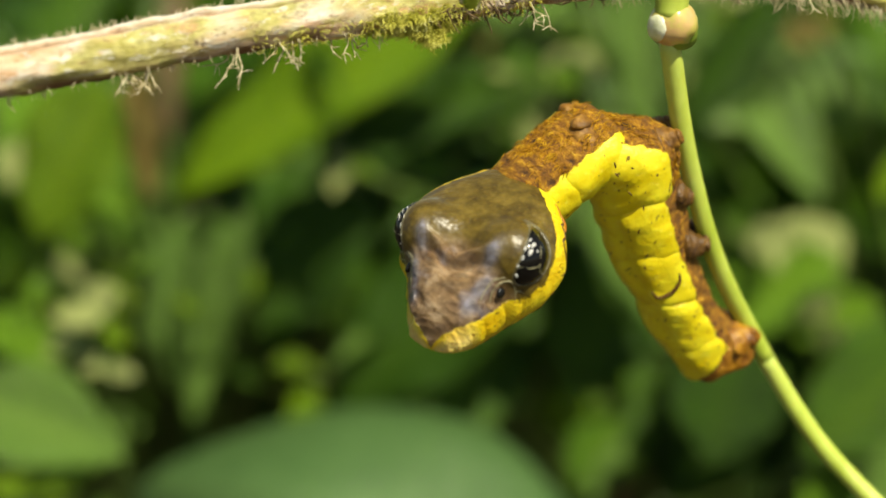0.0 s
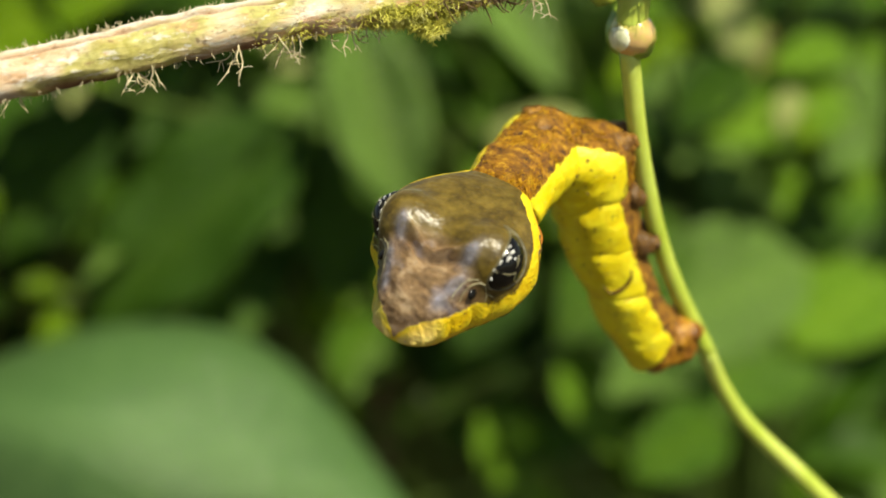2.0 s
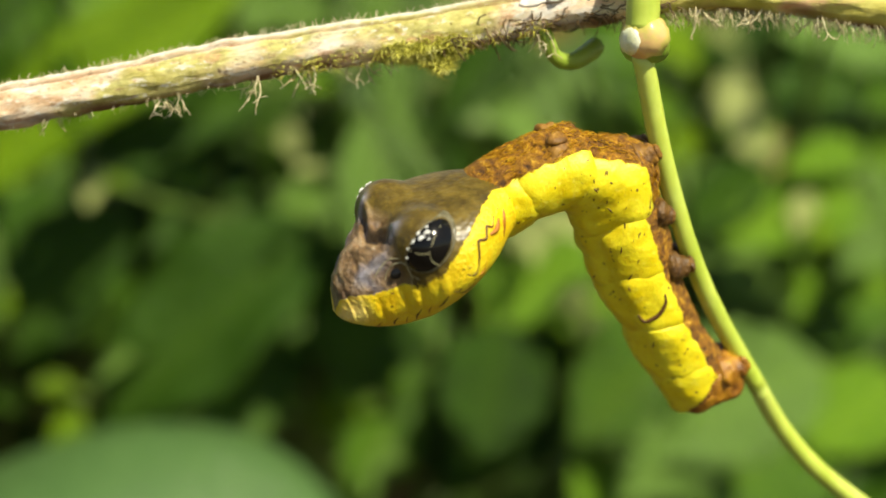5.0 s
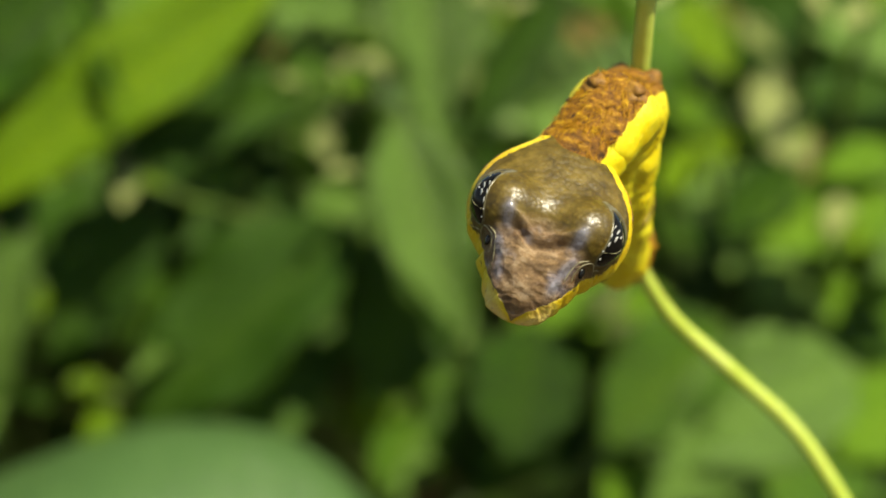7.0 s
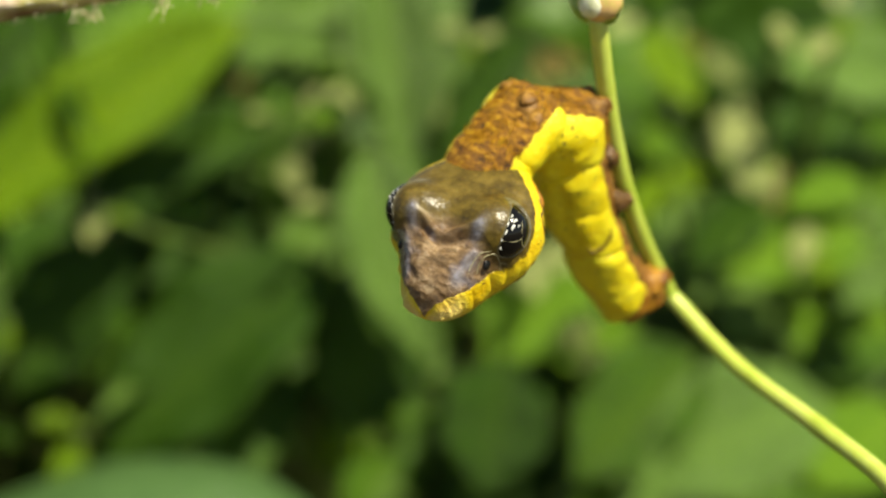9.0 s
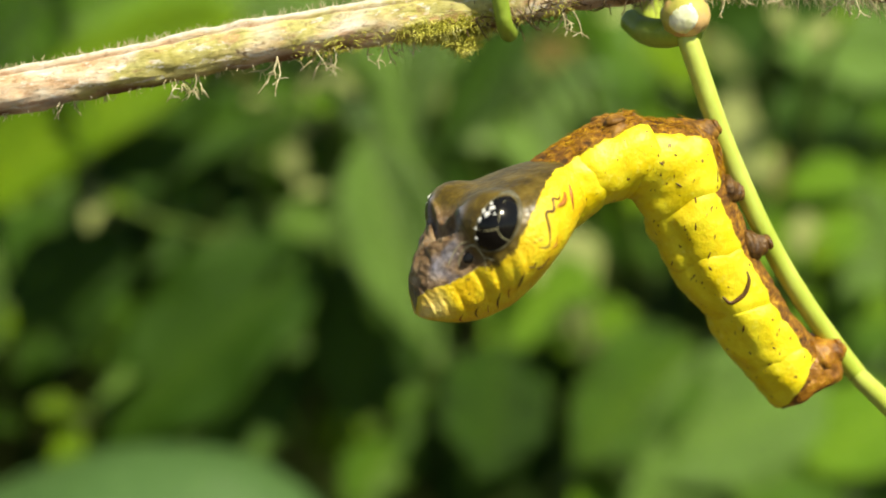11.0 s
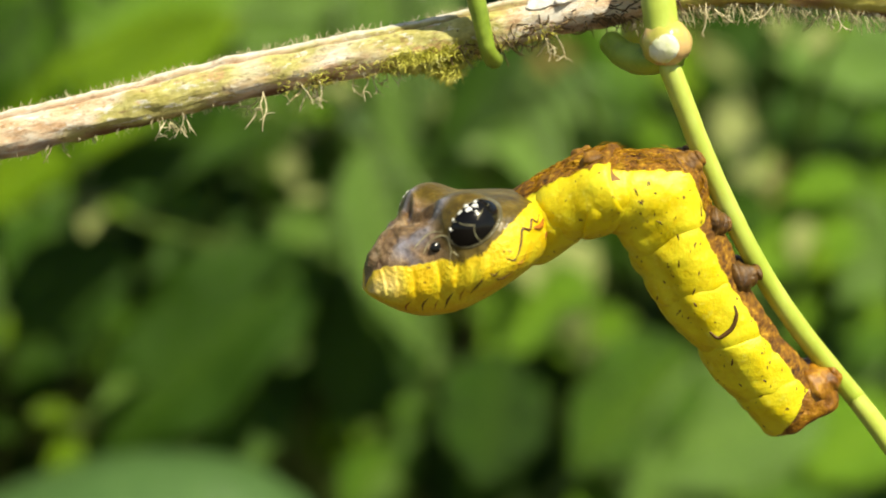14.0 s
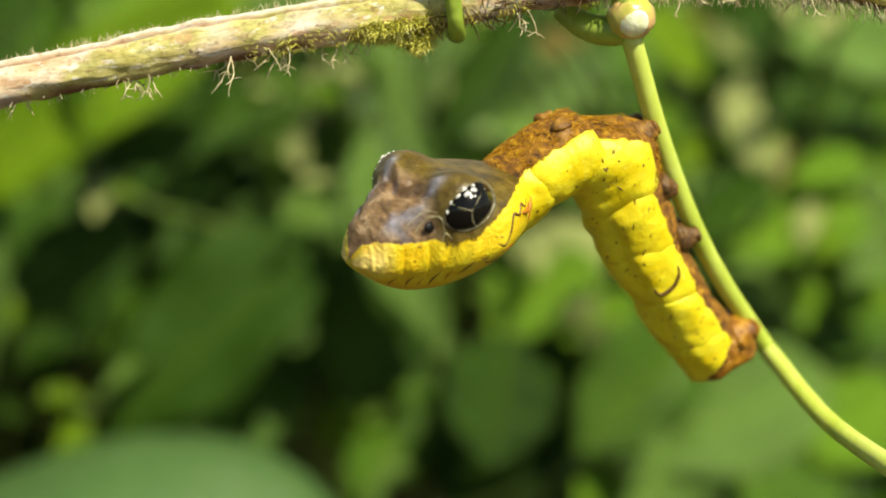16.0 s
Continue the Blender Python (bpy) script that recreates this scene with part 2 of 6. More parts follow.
STALK = plain("brown stalk", ((0.3, (0.05, 0.03, 0.012)), (0.5, (0.12, 0.075, 0.03)), (0.75, (0.20, 0.14, 0.06))), 60, 0.7, 0.0005)
STEM = plain("green stalk", ((0.3, (0.05, 0.09, 0.015)), (0.5, (0.09, 0.15, 0.025)), (0.75, (0.14, 0.22, 0.04))), 60, 0.5, 0.0003)
SOIL = plain("leaf litter soil", ((0.3, (0.02, 0.014, 0.008)), (0.5, (0.05, 0.035, 0.018)), (0.75, (0.10, 0.07, 0.035))), 9, 0.9, 0.004)


# ---- mesh helpers ----
def mesh_from(name, verts, faces, material, attrs=None, smooth=True):
    me = bpy.data.meshes.new(name)
    me.from_pydata([tuple(v) for v in verts], [], faces)
    me.materials.append(material)
    for key, values in (attrs or {}).items():
        a = me.attributes.new(key, "FLOAT", "POINT")
        a.data.foreach_set("value", np.asarray(values, dtype=np.float32))
    if smooth:
        me.polygons.foreach_set("use_smooth", [True] * len(me.polygons))
    me.update()
    return me


def part(name, me, parent, label=""):
    ob = new(name, me)
    ob.parent = parent
    return tagged(ob, label) if label else ob


def grid_faces(rows, cols, closed=True):
    f = []
    for i in range(rows - 1):
        for j in range(cols if closed else cols - 1):
            k = (j + 1) % cols
            f.append((i * cols + j, i * cols + k, (i + 1) * cols + k, (i + 1) * cols + j))
    return f


def spline(pts, per=8):
    """Points of a Catmull-Rom curve through pts."""
    p = [Vector(q) for q in pts]
    p = [2 * p[0] - p[1], *p, 2 * p[-1] - p[-2]]
    out = []
    for a, b, c, d in zip(p, p[1:], p[2:], p[3:]):
        for k in range(per):
            u = k / per
            out.append(0.5 * (2 * b + (c - a) * u + (2 * a - 5 * b + 4 * c - d) * u * u + (3 * b - a - 3 * c + d) * u ** 3))
    out.append(p[-2])
    return out


def tube_data(pts, radius, sides=10, wob=0.0):
    """Verts and faces of a round tube along pts, with domed ends; radius: a number or a function of 0..1."""
    fn = radius if callable(radius) else (lambda u: radius)
    n = len(pts)
    verts, up = [], None
    for i, p in enumerate(pts):
        t = (pts[min(i + 1, n - 1)] - pts[max(i - 1, 0)]).normalized()
        if up is None:
            up = t.orthogonal().normalized()
        up = (up - t * up.dot(t)).normalized()
        side = t.cross(up)
        r = fn(i / (n - 1))
        for j in range(sides):
            a = 2 * math.pi * j / sides
            q = up * math.cos(a) + side * math.sin(a)
            rr = r * (1 + wob * noise.noise((p + q * r) * 900))
            verts.append(p + q * rr)
    faces = grid_faces(n, sides)
    for ring, end, sgn in ((0, pts[0] - (pts[1] - pts[0]).normalized() * fn(0) * 0.6, 1), (n - 1, pts[-1] + (pts[-1] - pts[-2]).normalized() * fn(1) * 0.6, -1)):
        verts.append(end)
        c = len(verts) - 1
        for j in range(sides):
            k = (j + 1) % sides
            faces.append((c, ring * sides + k, ring * sides + j) if sgn > 0 else (c, ring * sides + j, ring * sides + k))
    return verts, faces


def tube(name, pts, radius, material, sides=10, wob=0.0):
    return mesh_from(name, *tube_data(pts, radius, sides, wob), material)


def joined(name, pieces, material):
    """One mesh out of many (verts, faces)."""
    verts, faces = [], []
    for v, f in pieces:
        o = len(verts)
        verts += list(v)
        faces += [tuple(i + o for i in q) for q in f]
    return mesh_from(name, verts, faces, material)


def dome(name, centre, axes, radii, material, rough=0.0, rows=10, cols=20, pw=1.0):
    """A lumpy ellipsoid: axes are three unit vectors, radii in metres."""
    verts = []
    for i in range(rows + 1):
        th = math.pi * i / rows
        for j in range(cols):
            ph = 2 * math.pi * j / cols
            u = Vector((math.sin(th) * math.cos(ph), math.sin(th) * math.sin(ph), math.cos(th)))
            u = Vector([math.copysign(abs(c) ** pw, c) for c in u])
            p = centre + axes[0] * u.x * radii[0] + axes[1] * u.y * radii[1] + axes[2] * u.z * radii[2]
            if rough:
                p += (p - centre) * rough * noise.noise(p * 1100)
            verts.append(p)
    return mesh_from(name, verts, grid_faces(rows + 1, cols), material)


def piecewise(x, xs, ys):
    return float(np.interp(x, xs, ys))


# ---- the mimic caterpillar ----
def segment_mesh(centres, ventral, a, b, half_band, crease=0.10, seed=0.0, ridge=0.0, brown_from=2.0):
    """One plump body ring. centres: its axis; ventral: the brown side's direction at each centre; a, b: sideways and belly-to-back radii.
    ridge: depth of the fold between flank and back; brown_from: where along the ring the yellow gives way to rust."""
    rows, cols, verts, band = len(centres), 48, [], []
    for i, c in enumerate(centres):
        u = i / (rows - 1)
        e = min(u, 1 - u)
        v = ventral[i]
        for j in range(cols):
            th = 2 * math.pi * j / cols
            ang = abs((th + math.pi) % (2 * math.pi) - math.pi)
            q = v * math.cos(th) * b[i] + Vector((0, 1, 0)) * math.sin(th) * a[i]
            at = c + q + Vector((0, 0, 0.01 * seed))
            e2 = e + 0.07 * noise.noise(at * 330)
            prof = 1.0 - crease * (0.95 + 1.1 * noise.noise(at * 240 + Vector((7, 3, 1)))) * max(0.0, 1 - e2 / 0.22) ** 2.2 + 0.025 * math.sin(math.pi * u)
            d = 1 + 0.075 * noise.noise(at * 260) + 0.045 * noise.noise(at * 560) + 0.018 * noise.noise(at * 1300)
            d -= ridge * math.exp(-((ang - 2.30) / 0.13) ** 2) + ridge * 0.55 * max(0.0, min(1.0, (ang - 2.3) / 0.2))
            d -= 0.018 * math.exp(-((u - 0.55 - 0.09 * math.sin(2.2 * th + seed)) / 0.03) ** 2) * (0.5 + noise.noise(at * 300))
            verts.append(c + q * prof * d)
            band.append(0.5 + (ang - half_band) * 0.8 - 3.0 * max(0.0, u - brown_from))
    faces = grid_faces(rows, cols)
    for ring, s in ((0, 1), (rows - 1, -1)):
        verts.append(centres[ring])
        band.append(1.0)
        k = len(verts) - 1
        for j in range(cols):
            n = (j + 1) % cols
            faces.append((k, ring * cols + n, ring * cols + j) if s > 0 else (k, ring * cols + j, ring * cols + n))
    return mesh_from("segment", verts, faces, SKIN, {"band": band})


def add_fur(parent, centres, ventral, a, b, half_band, count, seed):
    """Short golden hairs on the brown belly stripe of one ring."""
    rng = random.Random(seed)
    bits = []
    for k in range(count):
        i = rng.randint(2, len(centres) - 4)
        th = rng.uniform(-half_band, half_band) * 0.95
        v = ventral[i]
        out = (v * math.cos(th) / b[i] + Vector((0, 1, 0)) * math.sin(th) / a[i]).normalized()
        p = centres[i] + (v * math.cos(th) * b[i] + Vector((0, 1, 0)) * math.sin(th) * a[i]) * 0.97
        d = (centres[i + 1] - centres[i]).normalized()
        lie = (d * rng.choice((-1, -1, 1)) * rng.uniform(0.5, 1.3) + out * rng.uniform(0.15, 0.45) + Vector((0, rng.uniform(-0.6, 0.6), 0))).normalized()
        ln = rng.uniform(0.8, 1.6) * MM
        pts = [p, p + lie * ln * 0.5, p + (lie - out * 0.35).normalized() * ln]
        bits.append(tube_data(pts, lambda u: 0.075 * MM * (1 - 0.7 * u), 4))
    tagged(part("fur", joined("fur", bits, FUR), parent, "short golden-brown hair"), kind="stuff")


def bent(p, q, r, n=28):
    """A quadratic arc from p by q to r (mm, in the x-z plane) with the outward (belly) normals."""
    cs, vs = [], []
    for i in range(n):
        u = i / (n - 1)
        c = [(1 - u) ** 2 * a + 2 * u * (1 - u) * b + u * u * d for a, b, d in zip(p, q, r)]
        t = [2 * (1 - u) * (b - a) + 2 * u * (d - b) for a, b, d in zip(p, q, r)]
        l = math.hypot(*t)
        cs.append(Vector((c[0], 0, c[1])) * MM)
        vs.append(Vector((-t[1] / l, 0, t[0] / l)))
    return cs, vs


def loft(stations, u0, u1, n=26):
    """Axis, belly directions and radii of the body between two stations (x, z of belly edge; x, z of back edge; sideways radius; mm)."""
    cs, vs, aa, bb = [], [], [], []
    belly = spline([(p[0], 0, p[1]) for p in stations], 20)
    back = spline([(p[2], 0, p[3]) for p in stations], 20)
    for i in range(n):
        k = (u0 + (u1 - u0) * i / (n - 1)) * 20
        j = min(int(k), len(belly) - 2)
        p, q = belly[j].lerp(belly[j + 1], k - j), back[j].lerp(back[j + 1], k - j)
        cs.append((p + q) / 2 * MM)
        vs.append((p - q).normalized())
        bb.append((p - q).length / 2 * MM)
        aa.append(piecewise(k / 20, range(len(stations)), [t[4] for t in stations]) * MM)
    return cs, vs, aa, bb


def proleg(parent, root, tip, r, label, material):
    """A stubby clasping foot: wrinkled cone with a flared pad and a crown of hooks."""
    root, tip = Vector(root) * MM, Vector(tip) * MM
    pts = [root.lerp(tip, k / 9) for k in range(10)]
    leg = part("proleg", tube("proleg", pts, lambda u: r * MM * (2.0 - 1.15 * u + 0.10 * math.exp(-((u - 0.9) / 0.14) ** 2) + 0.04 * math.sin(u * 17)), material, 18, 0.30), parent, label)
    d = (tip - root).normalized()
    pad = dome("foot_pad", tip + d * 0.15 * MM, (d.orthogonal().normalized(), d.cross(d.orthogonal()).normalized(), d), (r * 0.90 * MM, r * 0.80 * MM, r * 0.5 * MM), material, 0.45, 10, 16)
    part("foot_pad", pad, leg)
    return leg


def squiggle(parent, name, pts, r, material, label=""):
    return part(name, tube(name, spline([Vector(p) * MM for p in pts], 6), lambda u: r * MM * (0.45 + 0.55 * math.sin(math.pi * min(1, max(0, u)))), material, 6), parent, label)


def profile(x, xs, ys):
    """A softened polyline."""
    return sum(float(np.interp(x + d, xs, ys)) for d in (-0.9, -0.6, -0.3, 0, 0.3, 0.6, 0.9)) / 7 if x < 18.6 else float(np.interp(x, xs, ys))


def head_point(x, th):
    """A point of the false snake head: x mm forward of its base, th round from the crown (0) to the throat (pi)."""
    w = profile(x, (-2, 0, 1, 2.2, 4, 6.5, 8.5, 10.5, 12, 13.5, 15.5, 17.4, 18.6, 19.4, 19.8), (4.8, 6.4, 7.3, 8.2, 9.0, 9.3, 9.0, 8.0, 6.8, 5.7, 4.8, 3.9, 3.1, 1.9, 0.5))
    zt = profile(x, (-2, 0, 3, 6, 9, 10.6, 11.6, 12.6, 15, 16.8, 18.2, 19.2, 19.8), (3.8, 4.5, 4.9, 5.2, 5.5, 5.4, 4.8, 4.1, 3.1, 1.9, 0.6, -1.0, -3.0))
    zb = profile(x, (-2, 0, 4, 8, 11, 14, 16.5, 18.2, 19.3, 19.8), (-2.8, -3.6, -5.1, -6.7, -7.6, -7.5, -6.4, -5.2, -4.3, -3.7))
    mid = profile(x, (-2, 0, 5, 9, 12, 15, 17.4, 19.8), (1.2, 1.2, 0.9, 0.3, -0.8, -1.9, -2.8, -3.4))
    s, c, along = math.sin(th), math.cos(th), x
    y = w * math.copysign(abs(s) ** 0.8, s)
    z = mid + (zt - mid) * abs(c) ** 0.8 if c > 0 else mid - (mid - zb) * abs(c) ** 0.9
    ay = abs(y)
    if c > 0:
        z += 0.9 * math.exp(-((x - 10.0) / 2.6) ** 2 - ((ay - 4.6) / 2.2) ** 2)        # swollen brows that carry the eyespots
        z -= 0.75 * math.exp(-((x - 11.6) / 2.4) ** 2 - (y / 1.9) ** 2)                # dip between the brows
        if ay < 5:
            fade = min(1.0, (5 - ay) / 1.5)
            x = x + 0.45 * noise.noise(Vector((y * 0.55, x * 0.4, 3.3)))                  # the creases wander
            z += 0.55 * fade * math.exp(-((x - 13.0 + 0.42 * ay) / 0.42) ** 2)         # folded true legs: a V of ridges on the snout
            z -= 0.5 * fade * math.exp(-((x - 13.9 + 0.42 * ay) / 0.4) ** 2)
            z += 0.16 * fade * math.exp(-((x - 15.4 + 0.25 * ay) / 0.35) ** 2)
            z -= 0.12 * fade * math.exp(-((x - 16.4 + 0.2 * ay) / 0.3) ** 2)
            z -= 0.25 * math.exp(-(y / 0.35) ** 2) * min(1, max(0, x - 13)) * min(1, max(0, 18 - x))
    # a row of soft lumps along the lips
    lump = abs(math.sin(x * 1.75 + 0.4 + 2.2 * noise.noise(Vector((x * 0.33, 0.6, th))))) ** 0.7 * min(1, max(0, (x - 9) / 2)) * math.exp(-((abs(math.atan2(s, c)) - 1.72) / 0.28) ** 2)
    y += math.copysign((0.55 + 0.7 * noise.noise(Vector((x * 0.7, 1.7, th * 1.5)))) * lump, y)
    # a yellow ledge of cheek stands out below the eyespots
    y += math.copysign(0.75 * math.exp(-((abs(math.atan2(s, c)) - 1.85) / 0.34) ** 2) * min(1, max(0, (x - 3) / 3)) * min(1, max(0, (13 - x) / 3)), y)
    z -= 0.12 * lump
    return Vector((-along * MM, -y * MM, z * MM))


EYE_H = 0.42                                            # how far the false eyes stand proud of their swellings, mm
EYE_A, EYE_B = 3.35, 2.0
EYE_AT = lambda sy: (Vector((-9.5, sy * 7.3, 3.2)) * MM, Vector((-0.32, sy * 0.92, 0.22)).normalized())


def build_head(parent):
    rows, cols = 180, 128
    verts, band, snout, tip, blue = [], [], [], [], []
    for i in range(rows):
        x = -2 + 21.8 * (i / (rows - 1)) ** 0.9
        for j in range(cols):
            th = 2 * math.pi * j / cols
            p = head_point(x, th)
            ang = th if th < math.pi else 2 * math.pi - th
            sn = min(1, max(0, (x - 10.0 - 0.30 * abs(p.y / MM)) / 1.8)) if ang < 1.75 else 0
            for sy in (-1, 1):                                # round swellings that carry the eyespots
                d = p - Vector((-9.0, sy * 5.1, 2.7)) * MM
                r = d.length / MM
                if r < 6 and p.z > 0.2 * MM:
                    k = min(1, max(0, (p.z / MM - 0.2) / 1.5))
                    p += d.normalized() * k * ((r ** 8 + 3.5 ** 8) ** 0.125 - r) * MM
            # wrinkles run across the snout
            w = Vector((p.x * 1.5, p.y * 0.9, p.z * 1.2))
            fold = 0.30 * noise.noise(w * 420) + 0.26 * (0.5 - abs(noise.noise(w * 640 + Vector((5, 0, 0))))) + 0.10 * noise.noise(w * 1500)
            # glossy tucked legs lie along both sides of the snout
            leg = 0.0
            for lx, ly, dx, dy in ((14.4, 4.0, 1.5, 0.5), (11.6, 4.2, 1.3, 0.6), (16.4, 3.3, 1.1, 0.45)):
                if ang < 1.6:
                    u, v = x - lx, abs(p.y / MM) - ly
                    leg = max(leg, math.exp(-((u - 0.5 * v) / dx) ** 2 - ((v + 0.5 * u) / dy) ** 2))
            blue.append(min(1.0, 1.5 * leg))
            p += Vector((-0.35, 0, 0.94)) * (0.32 * leg + sn * fold + 0.03 * noise.noise(p * 1300)) * MM
            verts.append(p)
            cut = profile(x, (-2, 0, 3, 6, 8.5, 10.5, 13, 16, 17.6, 18.8, 19.8), (0.62, 0.68, 0.88, 1.22, 1.50, 1.60, 1.50, 1.38, 1.14, 0.82, 0.3))
            band.append(0.5 + (ang - cut) * 1.6)
            snout.append(sn)
            tip.append(0.5 * min(1, max(0, (x - 16.6) / 1.6)) * max(0, 1 - abs(ang - 1.5) / 0.9))
    faces = grid_faces(rows, cols)
    for ring, s in ((0, 1), (rows - 1, -1)):
        c = sum((verts[ring * cols + j] for j in range(cols)), Vector()) / cols
        verts.append(c)
        band.append(0.5), snout.append(1.0 if s < 0 else 0.0), tip.append(0.0), blue.append(0.0)
        for j in range(cols):
            n = (j + 1) % cols
            faces.append((len(verts) - 1, ring * cols + n, ring * cols + j) if s > 0 else (len(verts) - 1, ring * cols + j, ring * cols + n))
    head = part("head", mesh_from("head", verts, faces, HEAD, {"band": band, "snout": snout, "tip": tip, "blue": blue}), parent, "olive-brown false snake head with yellow lips")
    tree = bvhtree.BVHTree.FromPolygons(verts, faces)

    def on_head(x, th, lift=0.0):
        """A point on the skin itself, lifted by that many mm, with the outward direction."""
        p = head_point(x, th)
        c = Vector((p.x, 0, -0.5 * MM))
        d = (p - c).normalized()
        hit = tree.ray_cast(c + d * 16 * MM, -d)[0] or p
        return hit + d * lift * MM, d

    for sy in (-1, 1):
        c, n = EYE_AT(sy)
        t1 = Vector((-1, 0, -0.75))
        t1 = (t1 - n * t1.dot(n)).normalized()
        t2 = n.cross(t1) if n.cross(t1).z > 0 else t1.cross(n)

        def on_eye(a, b, lift):
            """Point on the swelling, a mm forward and b mm up from the eyespot's middle, lifted off the skin."""
            q = c + (t1 * a + t2 * b) * MM
            hit = tree.ray_cast(q + n * 8 * MM, -n)[0]
            return (hit if hit is not None else q) + n * lift * MM

        def oval(a, r=1.0):
            lobe = 1 - 0.10 * max(0, math.cos(a)) ** 3 + 0.04 * math.sin(2 * a)
            return EYE_A * r * lobe * math.cos(a), EYE_B * r * lobe * math.sin(a)

        def swell(a, b):
            return EYE_H * max(0, 1 - math.hypot(a / EYE_A, b / EYE_B) ** 2.5)

        grid, er, ec = [], 12, 40
        for i in range(er):
            for k in range(ec):
                a, b = oval(2 * math.pi * k / ec, i / (er - 1))
                grid.append(on_eye(a, b, swell(a, b) + (-0.06 if i == er - 1 else 0.03)))
        gf = grid_faces(er, ec)
        if sy > 0:
            gf = [tuple(reversed(f)) for f in gf]
        eye = part("eyespot", mesh_from("eyespot", grid, gf, BLACK), head, "glossy black false eye with painted white glints")
        # the grey-green ring of skin round it, widest behind and below
        grid = []
        for i in range(6):
            for k in range(ec):
                t = 2 * math.pi * k / ec
                wide = 0.06 + 0.16 * max(0.0, -math.cos(t) * 0.5 - math.sin(t) * 0.7)
                a, b = oval(t, 0.985 + wide * i / 5)
                grid.append(on_eye(a, b, (0.0, 0.10, 0.15, 0.14, 0.08, -0.08)[i]))
        gf = grid_faces(6, ec)
        if sy > 0:
            gf = [tuple(reversed(f)) for f in gf]
        part("eyespot_rim", mesh_from("eyespot_rim", grid, gf, EYE_EDGE), head, "pale grey-green skin round the false eye")
        rng = random.Random(3)
        # small white domes imitate specular glints along the eye's upper edge
        glints = [(-0.55, 1.35, 0.44), (-1.35, 1.15, 0.36), (-0.95, 0.72, 0.16)]
        glints += [(*oval(t, 0.92 + 0.05 * (k % 2)), 0.23) for k, t in enumerate((0.8, 1.2, 1.5, 1.8, 2.2))]
        for a, b, r in glints:
            q = on_eye(a, b, swell(a, b) + 0.02)
            part("fleck", dome("fleck", q, (t1, t2, n), (r * MM * rng.uniform(0.7, 1.5), r * MM * rng.uniform(0.7, 1.1), 0.045 * MM), GLINT, 0.2, 6, 12), eye)
        for pts in (((-2.6, 0.2), (-1.2, 0.25), (0.3, -0.1)), ((0.3, -0.1), (0.9, 0.7), (1.3, 1.7)), ((0.3, -0.1), (0.9, -0.9), (1.0, -2.0))):
            line = [on_eye(a, b, swell(a, b) + 0.03) for a, b in pts]
            part("crease", tube("crease", spline(line, 8), 0.05 * MM, RIM, 5), eye)
        # small dark pit and pale folds in front of the eyespot
        p, d = on_head(13.2, sy * -1.22, -0.15)
        e = d.cross(Vector((1, 0, 0))).normalized()
        part("pit", dome("pit", p, (d.cross(e), e, d), (0.95 * MM, 0.65 * MM, 0.35 * MM), BLACK, 0.06, 8, 14), head)
        for way, r in ((((12.2, 1.44), (12.4, 1.14), (13.1, 1.02), (14.0, 1.06), (14.6, 1.2)), 0.10), (((11.0, 1.6), (11.7, 1.5), (12.2, 1.42), (12.6, 1.56)), 0.07), (((12.6, 1.0), (13.4, 0.86), (14.6, 0.9), (15.8, 1.02)), 0.08)):
            squiggle(head, "fold", [tuple(on_head(x, sy * -t, -0.02)[0] / MM) for x, t in way], r, RIM)
        # scribbled marks on the cheek
        for pts, r, m in ((((1.4, 1.18), (2.2, 1.36), (2.9, 1.24), (3.6, 1.46), (4.6, 1.40), (5.2, 1.62), (6.2, 1.80), (7.2, 1.72)), 0.19, MARK),
                          (((0.9, 1.36), (1.8, 1.50), (2.9, 1.46)), 0.34, RED), (((-0.4, 1.30), (0.2, 1.56), (0.9, 1.8)), 0.26, RED),
                          (((6.2, 2.0), (7.4, 2.06), (8.4, 1.98)), 0.15, MARK), (((9.2, 1.80), (10.0, 1.95), (10.6, 2.12)), 0.14, MARK),
                          (((12.2, 2.0), (12.6, 2.2), (12.6, 2.45)), 0.14, MARK), (((14.6, 2.05), (15.0, 2.25), (14.8, 2.5)), 0.13, MARK), (((13.5, 2.1), (13.7, 2.3), (13.6, 2.5)), 0.10, RED),
                          (((16.2, 2.1), (16.6, 2.4), (16.2, 2.7)), 0.14, RED), (((11.2, 1.95), (11.5, 2.1), (11.4, 2.3)), 0.10, RED), (((4.4, 1.78), (5.2, 1.92), (6.0, 1.88)), 0.14, RED), (((7.6, 1.78), (8.4, 1.92), (9.0, 1.86)), 0.13, MARK)):
            squiggle(head, "cheek_mark", [tuple(on_head(x, sy * -t, -0.05)[0] / MM) for x, t in pts], r, m)
    return head


